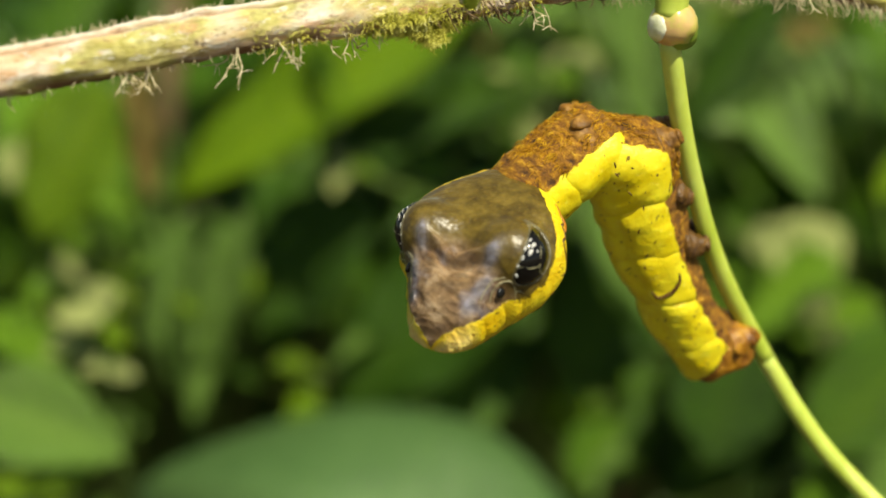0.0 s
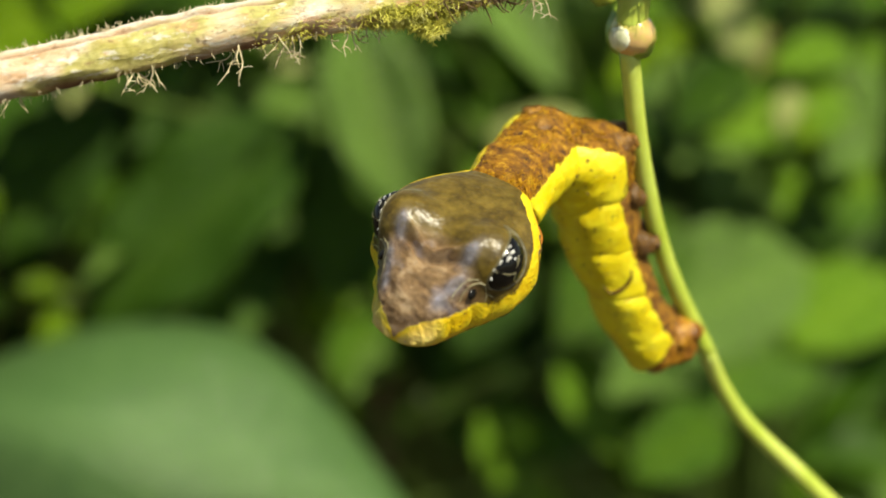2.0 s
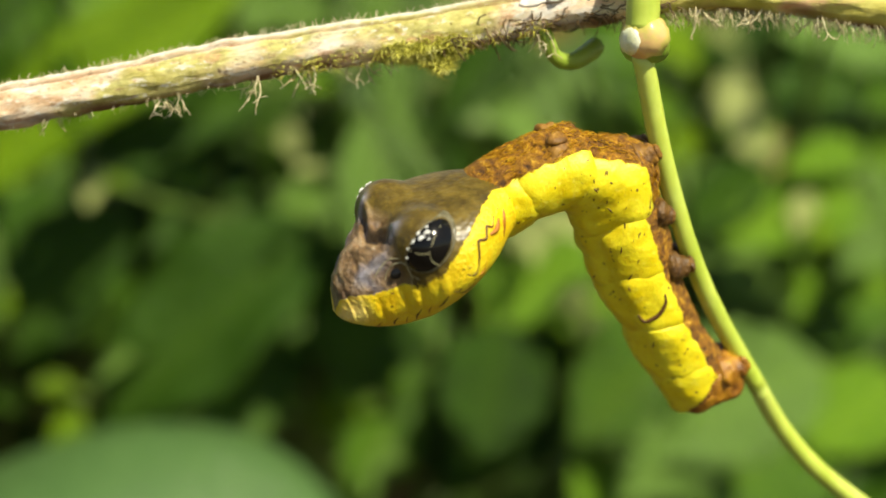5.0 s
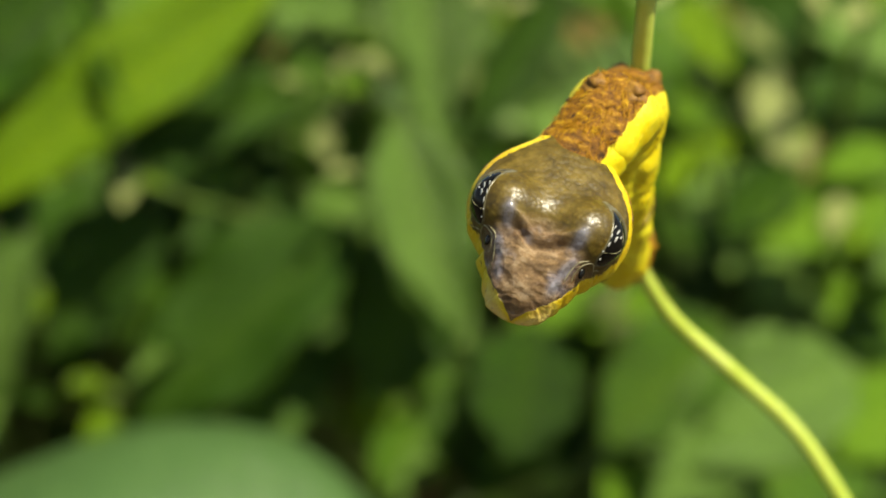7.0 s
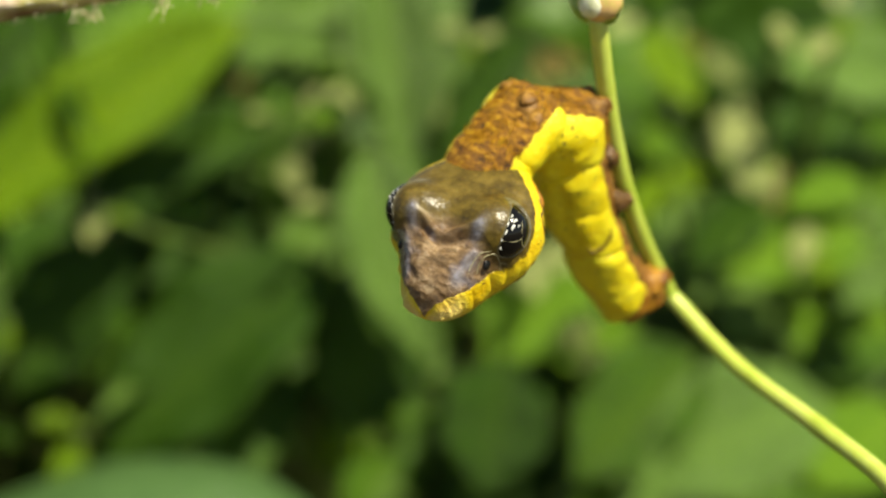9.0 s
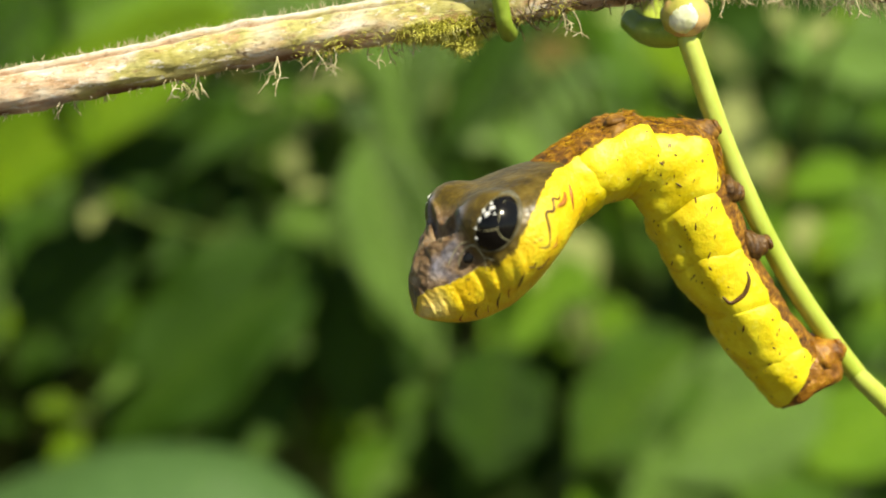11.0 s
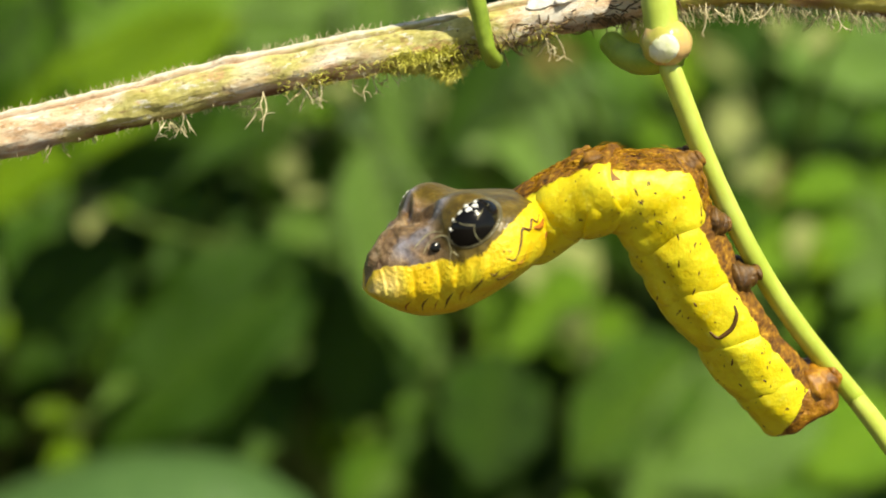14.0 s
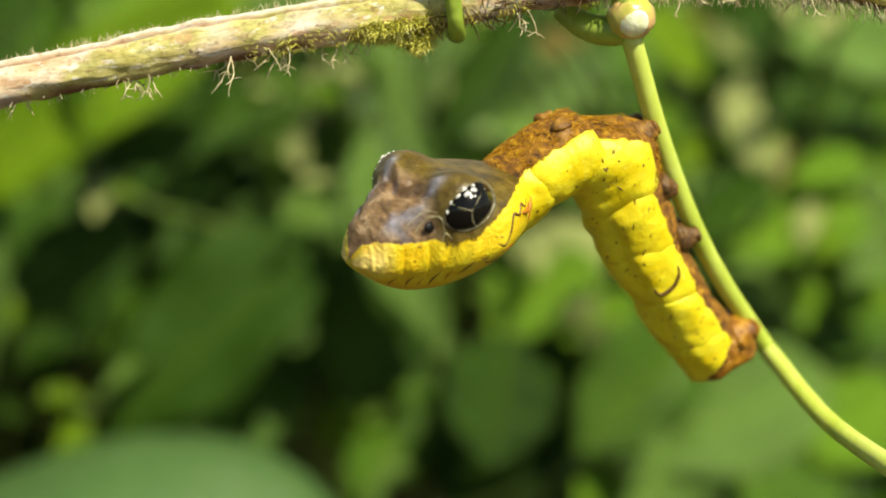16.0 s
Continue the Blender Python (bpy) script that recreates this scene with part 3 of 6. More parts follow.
def build_caterpillar():
    cat = tagged(new("caterpillar"), "yellow snake-mimic caterpillar with brown belly, hanging from a vine", "caterpillar")
    # belly edge, back edge and half width from the front ring to the tail
    shape = ((-12.0, -10.4, -11.8, -19.4, 5.2), (-8.0, -9.3, -8.8, -18.8, 5.3), (-4.0, -9.5, -7.1, -18.5, 5.3), (0.4, -9.8, -6.4, -18.7, 5.3), (3.0, -11.6, -6.1, -19.3, 5.2),
             (4.2, -15.3, -5.5, -20.9, 5.0), (5.6, -19.5, -4.3, -23.6, 4.8), (7.6, -23.7, -2.5, -26.9, 4.7), (9.6, -27.2, -0.3, -30.0, 4.6), (11.2, -30.0, 2.2, -32.9, 4.5),
             (13.3, -33.1, 5.0, -37.0, 4.4), (15.4, -35.7, 8.2, -40.8, 4.3), (16.8, -37.4, 11.0, -44.2, 4.2))
    for k, (u0, u1, crease, ridge) in enumerate(((0.3, 1.8, 0.10, 0.0), (1.4, 5.35, 0.13, 0.02), (4.95, 7.15, 0.12, 0.10), (6.8, 9.25, 0.11, 0.09), (8.95, 10.9, 0.07, 0.06), (10.6, 12.0, 0.05, 0.04))):
        cs, vs, aa, bb = loft(shape, u0, u1, 40 if k == 1 else 28)
        band_at = 0.86 if k < 2 else 1.04
        rear = part("segment", segment_mesh(cs, vs, aa, bb, band_at, crease, k * 7.3, ridge, 0.62 if k == 5 else 2.0), cat, "plump yellow body ring with brown belly stripe")
        if k < 2:
            add_fur(rear, cs, vs, aa, bb, band_at, 450, k)
    # prolegs in pairs down the belly side
    legs = []
    for root, tip, r in (((-9.0, 2.0, -12.2), (-9.5, 2.2, -9.9), 1.6), ((0.9, 1.8, -11.6), (2.4, 2.1, -10.5), 1.15), ((3.9, 1.9, -18.0), (5.6, 1.9, -18.2), 1.05),
                         ((6.4, 2.0, -24.6), (8.9, 2.1, -24.0), 1.15), ((15.4, 1.9, -38.2), (18.2, 2.0, -37.0), 1.3)):
        for sy in (-1, 1):
            legs.append(proleg(cat, (root[0], root[1] * sy, root[2]), (tip[0], tip[1] * sy, tip[2]), r, "wrinkled brown clasping foot", TAIL if root[2] < -30 else FOOT if root[2] > -15 else PROLEG))
    # flared rusty tail end that clasps the vine
    flap = ((14.4, -35.9, 9.8, -42.0, 4.15), (16.8, -36.0, 11.2, -43.7, 4.4), (18.4, -36.9, 12.1, -44.2, 4.5), (19.3, -38.8, 12.8, -43.2, 4.1), (19.5, -40.4, 13.6, -42.2, 3.4), (18.6, -41.2, 15.2, -41.6, 1.6))
    cs, vs, aa, bb = loft(flap, 0, 5, 30)
    cols, verts = 56, []
    for i, c in enumerate(cs):
        for j in range(cols):
            th = 2 * math.pi * j / cols
            q = vs[i] * math.cos(th) * bb[i] + Vector((0, 1, 0)) * math.sin(th) * aa[i]
            verts.append(c + q * (1 + 0.10 * noise.noise((c + q) * 420) + 0.07 * noise.noise((c + q) * 1000)))
    verts.append(cs[-1])
    faces = grid_faces(30, cols) + [(len(verts) - 1, 29 * cols + j, 29 * cols + (j + 1) % cols) for j in range(cols)]
    plate = part("tail_plate", mesh_from("tail_plate", verts, faces, TAIL), cat, "ragged rusty-brown tail plate")
    # crescent and specks on the flanks, drawn on the skin
    skin = [bvhtree.BVHTree.FromPolygons([v.co for v in o.data.vertices], [tuple(p.vertices) for p in o.data.polygons]) for o in cat.children if o.name.startswith("segment")]

    def on_skin(pts, sy):
        out = []
        for x, z in pts:
            hits = [t.ray_cast(Vector((x, sy * 12, z)) * MM, Vector((0, -sy, 0))) for t in skin]
            hits = [h[0] for h in hits if h[0] is not None]
            best = max(hits, key=lambda q: q.y * sy) if hits else Vector((x, sy * 4.4, z)) * MM
            out.append(tuple((best - Vector((0, sy * 0.05 * MM, 0))) / MM))
        return out

    for sy in (-1, 1):
        squiggle(cat, "crescent", on_skin(((5.6, -27.0), (5.8, -28.1), (5.4, -29.4), (4.6, -30.2), (3.7, -30.6), (2.9, -29.9)), sy), 0.30, MARK, "thin dark crescent")
        for x, z, dx, dz in ((-5.7, -12.8, 0.4, -0.9), (-5.3, -14.2, 0.5, -0.5), (-3.2, -16.6, 0.7, -0.5), (-0.8, -18.3, 0.1, -0.8), (-0.8, -21.2, 0.1, -0.9), (1.1, -24.6, -0.2, -0.8), (0.9, -26.2, 0.4, -0.6), (5.4, -33.2, 0.1, -1.0), (9.0, -36.0, 0.4, -0.3), (-8.6, -15.8, 0.9, 0.1), (-3.6, -13.4, 0.4, -0.2), (2.0, -16.2, 0.1, -0.5), (8.6, -32.6, 0.3, -0.3), (6.6, -36.6, 0.3, -0.4)):
            squiggle(cat, "speck", on_skin(((x, z), (x + dx * 0.6, z + dz * 0.5), (x + dx, z + dz)), sy), 0.12, MARK)
    # the mobile front: a two-ring neck and the head
    meshes, coats = [], []
    for p, q, r, a0, a1, b in (((2.8, 0.4), (-1.5, 0.8), (-6.4, 0.5), 5.5, 5.4, 4.5), ((-4.6, 0.6), (-8.2, 0.1), (-11.8, -1.1), 5.3, 5.2, 4.4)):
        cs, vs = bent(r, q, p)
        aa, bb = [(a1 + (a0 - a1) * i / 27) * MM for i in range(28)], [b * (0.93 + 0.07 * min(1, i / 12)) * MM for i in range(28)]
        meshes.append(segment_mesh(cs, vs, aa, bb, 0.86, 0.07, 3.1 + a0))
        coats.append((cs, vs, aa, bb))
    neck = part("neck", meshes[0], cat, "neck ring with furry brown belly stripe")
    part("neck_ring", meshes[1], neck, "front neck ring with furry brown belly stripe")
    for k, (cs, vs, a, b) in enumerate(coats):
        add_fur(neck, cs, vs, a, b, 0.86, 800, 20 + k)
    head = build_head(cat)
    return cat, neck, head, (rear, plate, legs[-2], legs[-1])


# ---- vine with its node, and the tendril ----
def build_vine():
    vine = tagged(new("vine"), "smooth pale green vine stem with a swollen node", "vine")
    top = spline([Vector(p) * MM for p in ((0.6, 15.4, 2.0), (0.5, 15.2, 6.5), (0.2, 11.5, 9.4), (-0.4, 6.0, 11.4), (-0.9, 1.6, 8.6), (-0.7, 0.0, 3.0))], 10)
    part("upper_stem", tube("upper_stem", top, lambda u: (2.0 - 0.1 * u) * MM, VINE, 16, 0.03), vine)
    whole = spline([Vector(p) * MM for p in ((-0.1, 0.2, 0), (5.1, 0, -13.7), (12.1, 0, -27.4), (21.9, 0, -40.8), (30.2, -4.9, -51.4), (39.6, -14.0, -59.7), (47.4, -24.3, -67.4), (50.5, -35.5, -76.6), (51.5, -47.0, -86.5))], 12)
    pivot = whole[36]
    part("stem", tube("stem", whole[:37], lambda u: (1.22 - 0.03 * u) * MM, VINE, 18, 0.03), vine)
    tail = [p - pivot for p in whole[36:]]
    knuckle = dome("lower_stem", Vector((0, 0, 0)), (Vector((1, 0, 0)), Vector((0, 1, 0)), Vector((0, 0, 1))), (1.19 * MM,) * 3, VINE, 0.0, 10, 18)
    bits = [tube_data(tail, lambda u: 1.185 * MM * (1 + 0.06 * math.exp(-((u - 0.42) / 0.05) ** 2) + 0.12 * u), 18, 0.04), ([v.co.copy() for v in knuckle.vertices], [tuple(p.vertices) for p in knuckle.polygons])]
    lower = part("lower_stem", joined("lower_stem", bits, VINE), vine)
    ax = (Vector((1, 0, 0)), Vector((0, 1, 0)), Vector((0, 0, 1)))
    node = part("node", dome("node", Vector((-0.3, 0.0, 2.2)) * MM, ax, (2.85 * MM, 2.7 * MM, 2.6 * MM), PEACH, 0.10, 14, 28), vine, "swollen peach-coloured stem node")
    stub = spline([Vector(p) * MM for p in ((1.0, 0.6, 1.4), (-2.0, 1.8, 0.4), (-4.2, 4.2, 0.8), (-5.6, 7.4, 2.2))], 8)
    part("leaf_stub", tube("leaf_stub", stub, lambda u: (2.0 - 0.6 * u) * MM, TENDRIL, 14, 0.05), node, "curved green leaf stub")
    cut_dir = Vector((-0.25, -0.9, -0.1)).normalized()
    part("cut_end", dome("cut_end", Vector((-0.3, 0, 2.0)) * MM + cut_dir * 1.9 * MM, (cut_dir.orthogonal().normalized(), cut_dir.cross(cut_dir.orthogonal()).normalized(), cut_dir), (1.8 * MM, 1.6 * MM, 1.0 * MM), CUT, 0.1, 10, 18), node, "pale cut end")
    return vine, node, lower


def build_tendril():
    t = tagged(new("tendril"), "dark green curled tendril hooked over the branch", "tendril")
    pts = spline([Vector(p) * MM for p in ((28.0, -5.0, 22.0), (33.0, -4.6, 9.5), (36.2, -4.4, 4.2), (37.5, -4.2, -0.6), (38.6, -4.0, -3.2), (41.0, -3.8, -3.9), (43.6, -3.5, -3.0), (45.2, -3.3, -2.2))], 8)
    part("coil", tube("coil", pts, lambda u: (1.05 + 0.12 * math.sin(u * 9)) * MM, TENDRIL, 12, 0.06), t)
    return t


# ---- the weathered branch ----
def branch_centre(u):
    """Centre line of the branch, u in mm along it."""
    drop = 0.0054 * max(0.0, u - 50) ** 2 if u < 90 else 8.64 + 0.432 * (u - 90)
    return Vector((u, 0.5 * math.sin(u * 0.05), -drop + 0.25 * math.sin(u * 0.13) - 0.0009 * min(0, u) ** 2)) * MM


def build_branch():
    br = tagged(new("branch"), "weathered tan branch with moss and dangling rootlets", "branch")
    rows, cols = 300, 96
    verts, top, shade_under, young = [], [], [], []
    for i in range(rows):
        u = -95 + 260 * i / (rows - 1)
        c = branch_centre(u)
        r = 2.55 + 0.25 * noise.noise(Vector((u * 0.09, 3, 0))) + 0.35 * math.exp(-((u - 52) / 5) ** 2)
        for j in range(cols):
            a = 2 * math.pi * j / cols
            q = Vector((0, -math.cos(a), math.sin(a)))
            k = r + 0.35 * noise.noise(Vector((u * 0.35, q.y * 1.6, q.z * 1.6))) + 0.14 * noise.noise(Vector((u * 1.4, q.y * 4, q.z * 4)))
            d = (a - 0.74 - 0.04 * math.sin(u * 0.21)) / 0.075                       # long groove, coloured dark like shade, below the sun-whitened upper ridge
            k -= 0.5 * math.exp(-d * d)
            k += 0.25 * math.exp(-((a - 1.05) / 0.2) ** 2)
            verts.append(c + q * k * MM)
            young.append(0.9 * min(1, max(0, (u - 54) / 7)))
            # colour masks: sunlit top; shaded groove together with the brown underside
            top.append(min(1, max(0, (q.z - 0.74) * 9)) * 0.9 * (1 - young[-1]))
            shade_under.append(max(0.95 * math.exp(-d * d * 0.8) * (0.75 + 0.5 * noise.noise(Vector((u * 0.5, 2, 0)))), min(1, max(0, (-q.z - 0.82 + 0.35 * noise.noise(Vector((u * 0.2, 7, a))))) * 4)))
    part("bark", mesh_from("bark", verts, grid_faces(rows, cols), BARK, {"top": top, "shade_under": shade_under, "young": young}), br)
    rng = random.Random(5)

    def strand(p, d, length, curl, r, steps=7):
        pts, d = [p], Vector(d).normalized()
        for k in range(steps):
            d = (d + Vector((rng.uniform(-1, 1), rng.uniform(-1, 1), rng.uniform(-1, 1))) * curl).normalized()
            pts.append(pts[-1] + d * length / steps)
        return pts, tube_data(pts, lambda v: r * (1 - 0.5 * v), 5)

    # rootlet tufts
    for u, n, ln in ((-1.0, 5, 3.2), (2.0, 3, 3.6), (10.3, 4, 4.6), (16.2, 4, 3.2), (18.0, 3, 2.6), (22.6, 4, 2.8), (26.0, 3, 2.6), (45.0, 5, 4.2), (63.0, 4, 3.6), (70.0, 4, 4.0), (76.5, 4, 3.4), (-14.0, 2, 1.5)):
        for k in range(n):
            p = branch_centre(u + rng.uniform(-1.2, 1.2)) + Vector((0, rng.uniform(-1.4, 0.6), -2.3)) * MM
            pts, data = strand(p, (rng.uniform(-0.6, 0.7), rng.uniform(-0.5, 0.3), -1), ln * rng.uniform(0.6, 1.1) * MM, 0.32, 0.10 * MM)
            root = part("rootlet", mesh_from("rootlet", *data, ROOTLET), br, "dry pale rootlet")
            for f in range(2):
                q = pts[rng.randint(3, 6)]
                side = strand(q, (rng.uniform(-1, 1), rng.uniform(-0.6, 0.6), rng.uniform(-1, 0.3)), 1.3 * MM, 0.4, 0.07 * MM, 5)[1]
                part("root_hair", mesh_from("root_hair", *side, ROOTLET), root)
    # fuzz along both edges
    bits = []
    for k in range(1700):
        u = rng.uniform(-60, 95) if k < 1300 else rng.uniform(54, 95)
        under_side = rng.random() < (0.85 if u > 52 else 0.45)
        z = -1 if under_side else 1
        p = branch_centre(u) + Vector((0, rng.uniform(-1.3, 1.0), 2.4 * z)) * MM
        ln = rng.uniform(0.4, 1.1) * (2.6 if under_side and u > 54 else 1.0)
        bits.append(strand(p, (rng.uniform(-0.7, 0.7), rng.uniform(-0.5, 0.3), z), ln * MM, 0.3, 0.045 * MM, 4)[1])
    tagged(part("fuzz", joined("fuzz", bits, ROOTLET), br), kind="stuff")
    # moss clump and the dark fibre mat near it
    bits = []
    for k in range(4200):
        clump = k < 3300
        u = rng.gauss(31.0, 2.3) if clump else rng.uniform(13, 46)
        low = rng.uniform(1.0, 2.9 + (2.2 * math.exp(-((u - 32.5) / 1.8) ** 2) if clump else 0))
        p = branch_centre(u) + Vector((0, rng.uniform(-2.6, 1.2) * (1 if low < 2.6 else 0.6), -low)) * MM
        bits.append(strand(p, (rng.uniform(-0.9, 1.0), rng.uniform(-1, 0.2), rng.uniform(-1.0, 0.4)), rng.uniform(0.5, 1.3) * (1.1 if clump else 0.7) * MM, 0.5, rng.uniform(0.03, 0.07) * MM, 4)[1])
    tagged(part("moss", joined("moss", bits, MOSS), br, "yellow-green moss clump"), kind="stuff")
    bits = []
    for k in range(260):
        u = rng.uniform(33, 60)
        p = branch_centre(u) + Vector((0, rng.uniform(-2.6, 0.6), -rng.uniform(0.2, 2.4))) * MM
        bits.append(strand(p, (rng.uniform(-1, 1), rng.uniform(-0.6, 0.2), rng.uniform(-0.9, 0.3)), rng.uniform(1.2, 3.2) * MM, 0.5, 0.12 * MM, 5)[1])
    tagged(part("fibre_mat", joined("fibre_mat", bits, FIBRE), br, "matted dark brown fibres"), kind="stuff")
    for u, y, z, r in ((47.5, -1.6, 1.7, 2.3), (45.0, -1.9, 1.3, 1.6)):
        part("lichen", dome("lichen", branch_centre(u) + Vector((0, y, z)) * MM, (Vector((1, 0, 0)), Vector((0, 0.7, 0.7)), Vector((0, -0.7, 0.7))), (r * 1.25 * MM, r * 0.8 * MM, 0.45 * MM), CRUST, 0.55, 12, 26), br, "white lichen crust")
    return br


# ---- thicket behind ----
def leaf_mesh(name, material, fold=0.12, droop=0.25, wave=0.03, blunt=0.75, seed=0, hump=0.0):
    """A unit leaf along +x: base at 0, tip at 1, width 1, facing +z; two skins with a thin rim."""
    nu, nv = 15, 9
    verts, rib = [], []
    for skin in (0.0, -0.006):
        for i in range(nu):
            u = i / (nu - 1)
            w = 0.5 * (math.sin(math.pi * u ** blunt) ** 0.85) + 0.006
            for j in range(nv):
                v = -1 + 2 * j / (nv - 1)
                z = fold * abs(v) ** 1.3 * w * 1.2 - droop * u * u * 0.35 + hump * math.sin(math.pi * u) + wave * math.sin(u * 17 + seed) * v * v
                verts.append(Vector((u, v * w * (1 + 0.05 * math.sin(9 * u + seed)), z + skin)))
                side = abs(((u * 7 + abs(v) * 1.6) % 1.0) - 0.5) < 0.10
                rib.append(1.0 if j == nv // 2 else (0.5 if side else 0.0))
    n = nu * nv
    faces = grid_faces(nu, nv, False)
    faces = [tuple(reversed(f)) for f in faces] + [tuple(k + n for k in f) for f in faces]
    faces = [tuple(reversed(f)) for f in faces]
    edge = [i * nv for i in range(nu)] + [(nu - 1) * nv + j for j in range(1, nv)] + [i * nv + nv - 1 for i in range(nu - 2, -1, -1)] + [j for j in range(nv - 2, 0, -1)]
    for a, b in zip(edge, edge[1:] + edge[:1]):
        faces.append((a, b, b + n, a + n))
    return mesh_from(name, verts, faces, material, {"rib": rib})


LEAVES = {k: leaf_mesh("leaf", m, f, d, w, bl, s) for k, m, f, d, w, bl, s in (
    ("bright", LEAF_SUNLIT, 0.15, 0.3, 0.02, 0.8, 0), ("fresh", LEAF_FRESH, 0.15, 0.3, 0.03, 0.8, 6), ("mid", LEAF_MID, 0.2, 0.35, 0.03, 0.75, 1), ("dark", LEAF_SHADE, 0.2, 0.3, 0.03, 0.8, 2),
    ("grey", LEAF_SHEEN, 0.25, 0.4, 0.02, 0.75, 3), ("pale", LEAF_PALE, 0.1, 0.2, 0.03, 0.85, 4), ("dry", LEAF_DRY, 0.3, 0.5, 0.06, 0.85, 5))}


LEAVES["arch"] = leaf_mesh("leaf", LEAF_ARCH, -0.5, 0.1, 0.01, 1.0, 8, 0.34)


def leaf_pose(base, tip, width, turn):
    """Object matrix that lays a unit leaf from base to tip; its face looks up and towards the clearing, rolled by turn degrees."""
    base, tip = Vector(base), Vector(tip)
    x = tip - base
    length = x.length
    x.normalize()
    z = Vector((0, -0.72, 0.70))
    z = (z - x * z.dot(x)).normalized()
    z = Matrix.Rotation(radians(turn), 3, x) @ z
    y = z.cross(x)
    m = Matrix((x, y, z)).transposed().to_4x4()
    return Matrix.Translation(base) @ m @ Matrix.Diagonal((length, width, (length + width) / 2, 1))


def add_leaf(plant, kind, base, tip, width, turn=0):
    ob = part("leaf", LEAVES[kind], plant)
    if kind != "arch" and width > 0.02:
        width *= 1.25
    ob.matrix_basis = leaf_pose(base, tip, width, turn)
    foot = Vector(plant["foot"])
    b = Vector(base)
    k = max(0.0, b.z - 0.10)
    mid = Vector((b.x * 0.75 + foot.x * 0.25, b.y * 0.75 + foot.y * 0.25 + 0.03, k))
    low = Vector((foot.x * 0.8 + b.x * 0.2, foot.y * 0.8 + b.y * 0.2 + 0.02, min(0.55, k)))
    pts = spline([b, mid, low, Vector((foot.x, foot.y, 0.0))], 6)
    part("stalk", tube("stalk", pts, lambda u: 0.0016 + 0.0022 * u, STEM, 6), plant)
    return ob


def plant_at(label, foot):
    p = tagged(new("understory_plant"), label, "plant", "plants of the thicket")
    p["foot"] = foot
    return p


def build_thicket():
    p = plant_at("broad-leaved plant with sunlit yellow-green leaves", (-0.3, 0.78))
    add_leaf(p, "bright", (-0.075, 0.5, 1.056), (-0.202, 0.48, 0.976), 0.036, -6)
    # dark leaves fill in the shaded gaps by colour
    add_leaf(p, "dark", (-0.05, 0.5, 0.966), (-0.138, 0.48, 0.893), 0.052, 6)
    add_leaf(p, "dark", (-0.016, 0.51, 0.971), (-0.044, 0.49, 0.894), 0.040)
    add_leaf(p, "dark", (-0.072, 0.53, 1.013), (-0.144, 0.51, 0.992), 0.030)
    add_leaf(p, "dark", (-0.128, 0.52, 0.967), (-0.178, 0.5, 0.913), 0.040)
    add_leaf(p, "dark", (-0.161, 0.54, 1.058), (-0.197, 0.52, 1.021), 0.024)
    add_leaf(p, "fresh", (-0.084, 0.587, 1.066), (-0.194, 0.481, 0.977), 0.037, -10)
    add_leaf(p, "mid", (-0.167, 0.564, 1.057), (-0.129, 0.467, 1.023), 0.013, 15.0)
    add_leaf(p, "bright", (-0.121, 0.554, 1.043), (-0.157, 0.519, 1.015), 0.016, -10)
    add_leaf(p, "mid", (-0.123, 0.669, 1.069), (-0.21, 0.602, 1.024), 0.034)
    add_leaf(p, "grey", (-0.187, 0.652, 1.079), (-0.14, 0.583, 1.052), 0.016, 18.0)
    add_leaf(p, "fresh", (-0.137, 0.527, 1.044), (-0.163, 0.499, 0.994), 0.021)
    add_leaf(p, "grey", (-0.034, 0.626, 1.061), (-0.113, 0.591, 1.032), 0.027)
    add_leaf(p, "grey", (-0.066, 0.601, 1.041), (-0.086, 0.563, 1.03), 0.011, -10.0)
    add_leaf(p, "grey", (-0.024, 0.631, 1.078), (-0.02, 0.566, 0.991), 0.042)
    add_leaf(p, "mid", (-0.02, 0.599, 1.037), (-0.04, 0.548, 1.023), 0.011, -13.0)
    add_leaf(p, "grey", (-0.099, 0.66, 1.035), (-0.066, 0.656, 1.022), 0.019)
    add_leaf(p, "dark", (-0.081, 0.639, 1.034), (-0.074, 0.63, 1.025), 0.006, -12.0)
    add_leaf(p, "dry", (-0.094, 0.724, 1.023), (-0.112, 0.705, 1.002), 0.018)
    add_leaf(p, "mid", (-0.067, 0.716, 0.994), (-0.153, 0.64, 0.965), 0.037)
    add_leaf(p, "grey", (-0.082, 0.664, 1.051), (-0.092, 0.627, 1.013), 0.021)
    add_leaf(p, "mid", (-0.093, 0.639, 1.032), (-0.087, 0.602, 1.024), 0.005, 10.0)
    p = plant_at("shrub with small round light-green leaves", (-0.1, 0.94))
    add_leaf(p, "pale", (-0.044, 0.55, 1.026), (-0.054, 0.53, 1.011), 0.020)
    add_leaf(p, "bright", (-0.06, 0.55, 0.994), (-0.065, 0.53, 0.979), 0.020)
    add_leaf(p, "pale", (-0.144, 0.55, 0.986), (-0.145, 0.53, 0.965), 0.015)
    add_leaf(p, "fresh", (-0.101, 0.55, 0.977), (-0.116, 0.53, 0.972), 0.020)
    add_leaf(p, "pale", (-0.163, 0.55, 0.899), (-0.173, 0.53, 0.879), 0.016)
    add_leaf(p, "pale", (-0.128, 0.56, 0.999), (-0.138, 0.54, 0.998), 0.013)
    add_leaf(p, "pale", (-0.048, 0.529, 1.016), (-0.061, 0.526, 1.003), 0.008, -5.0)
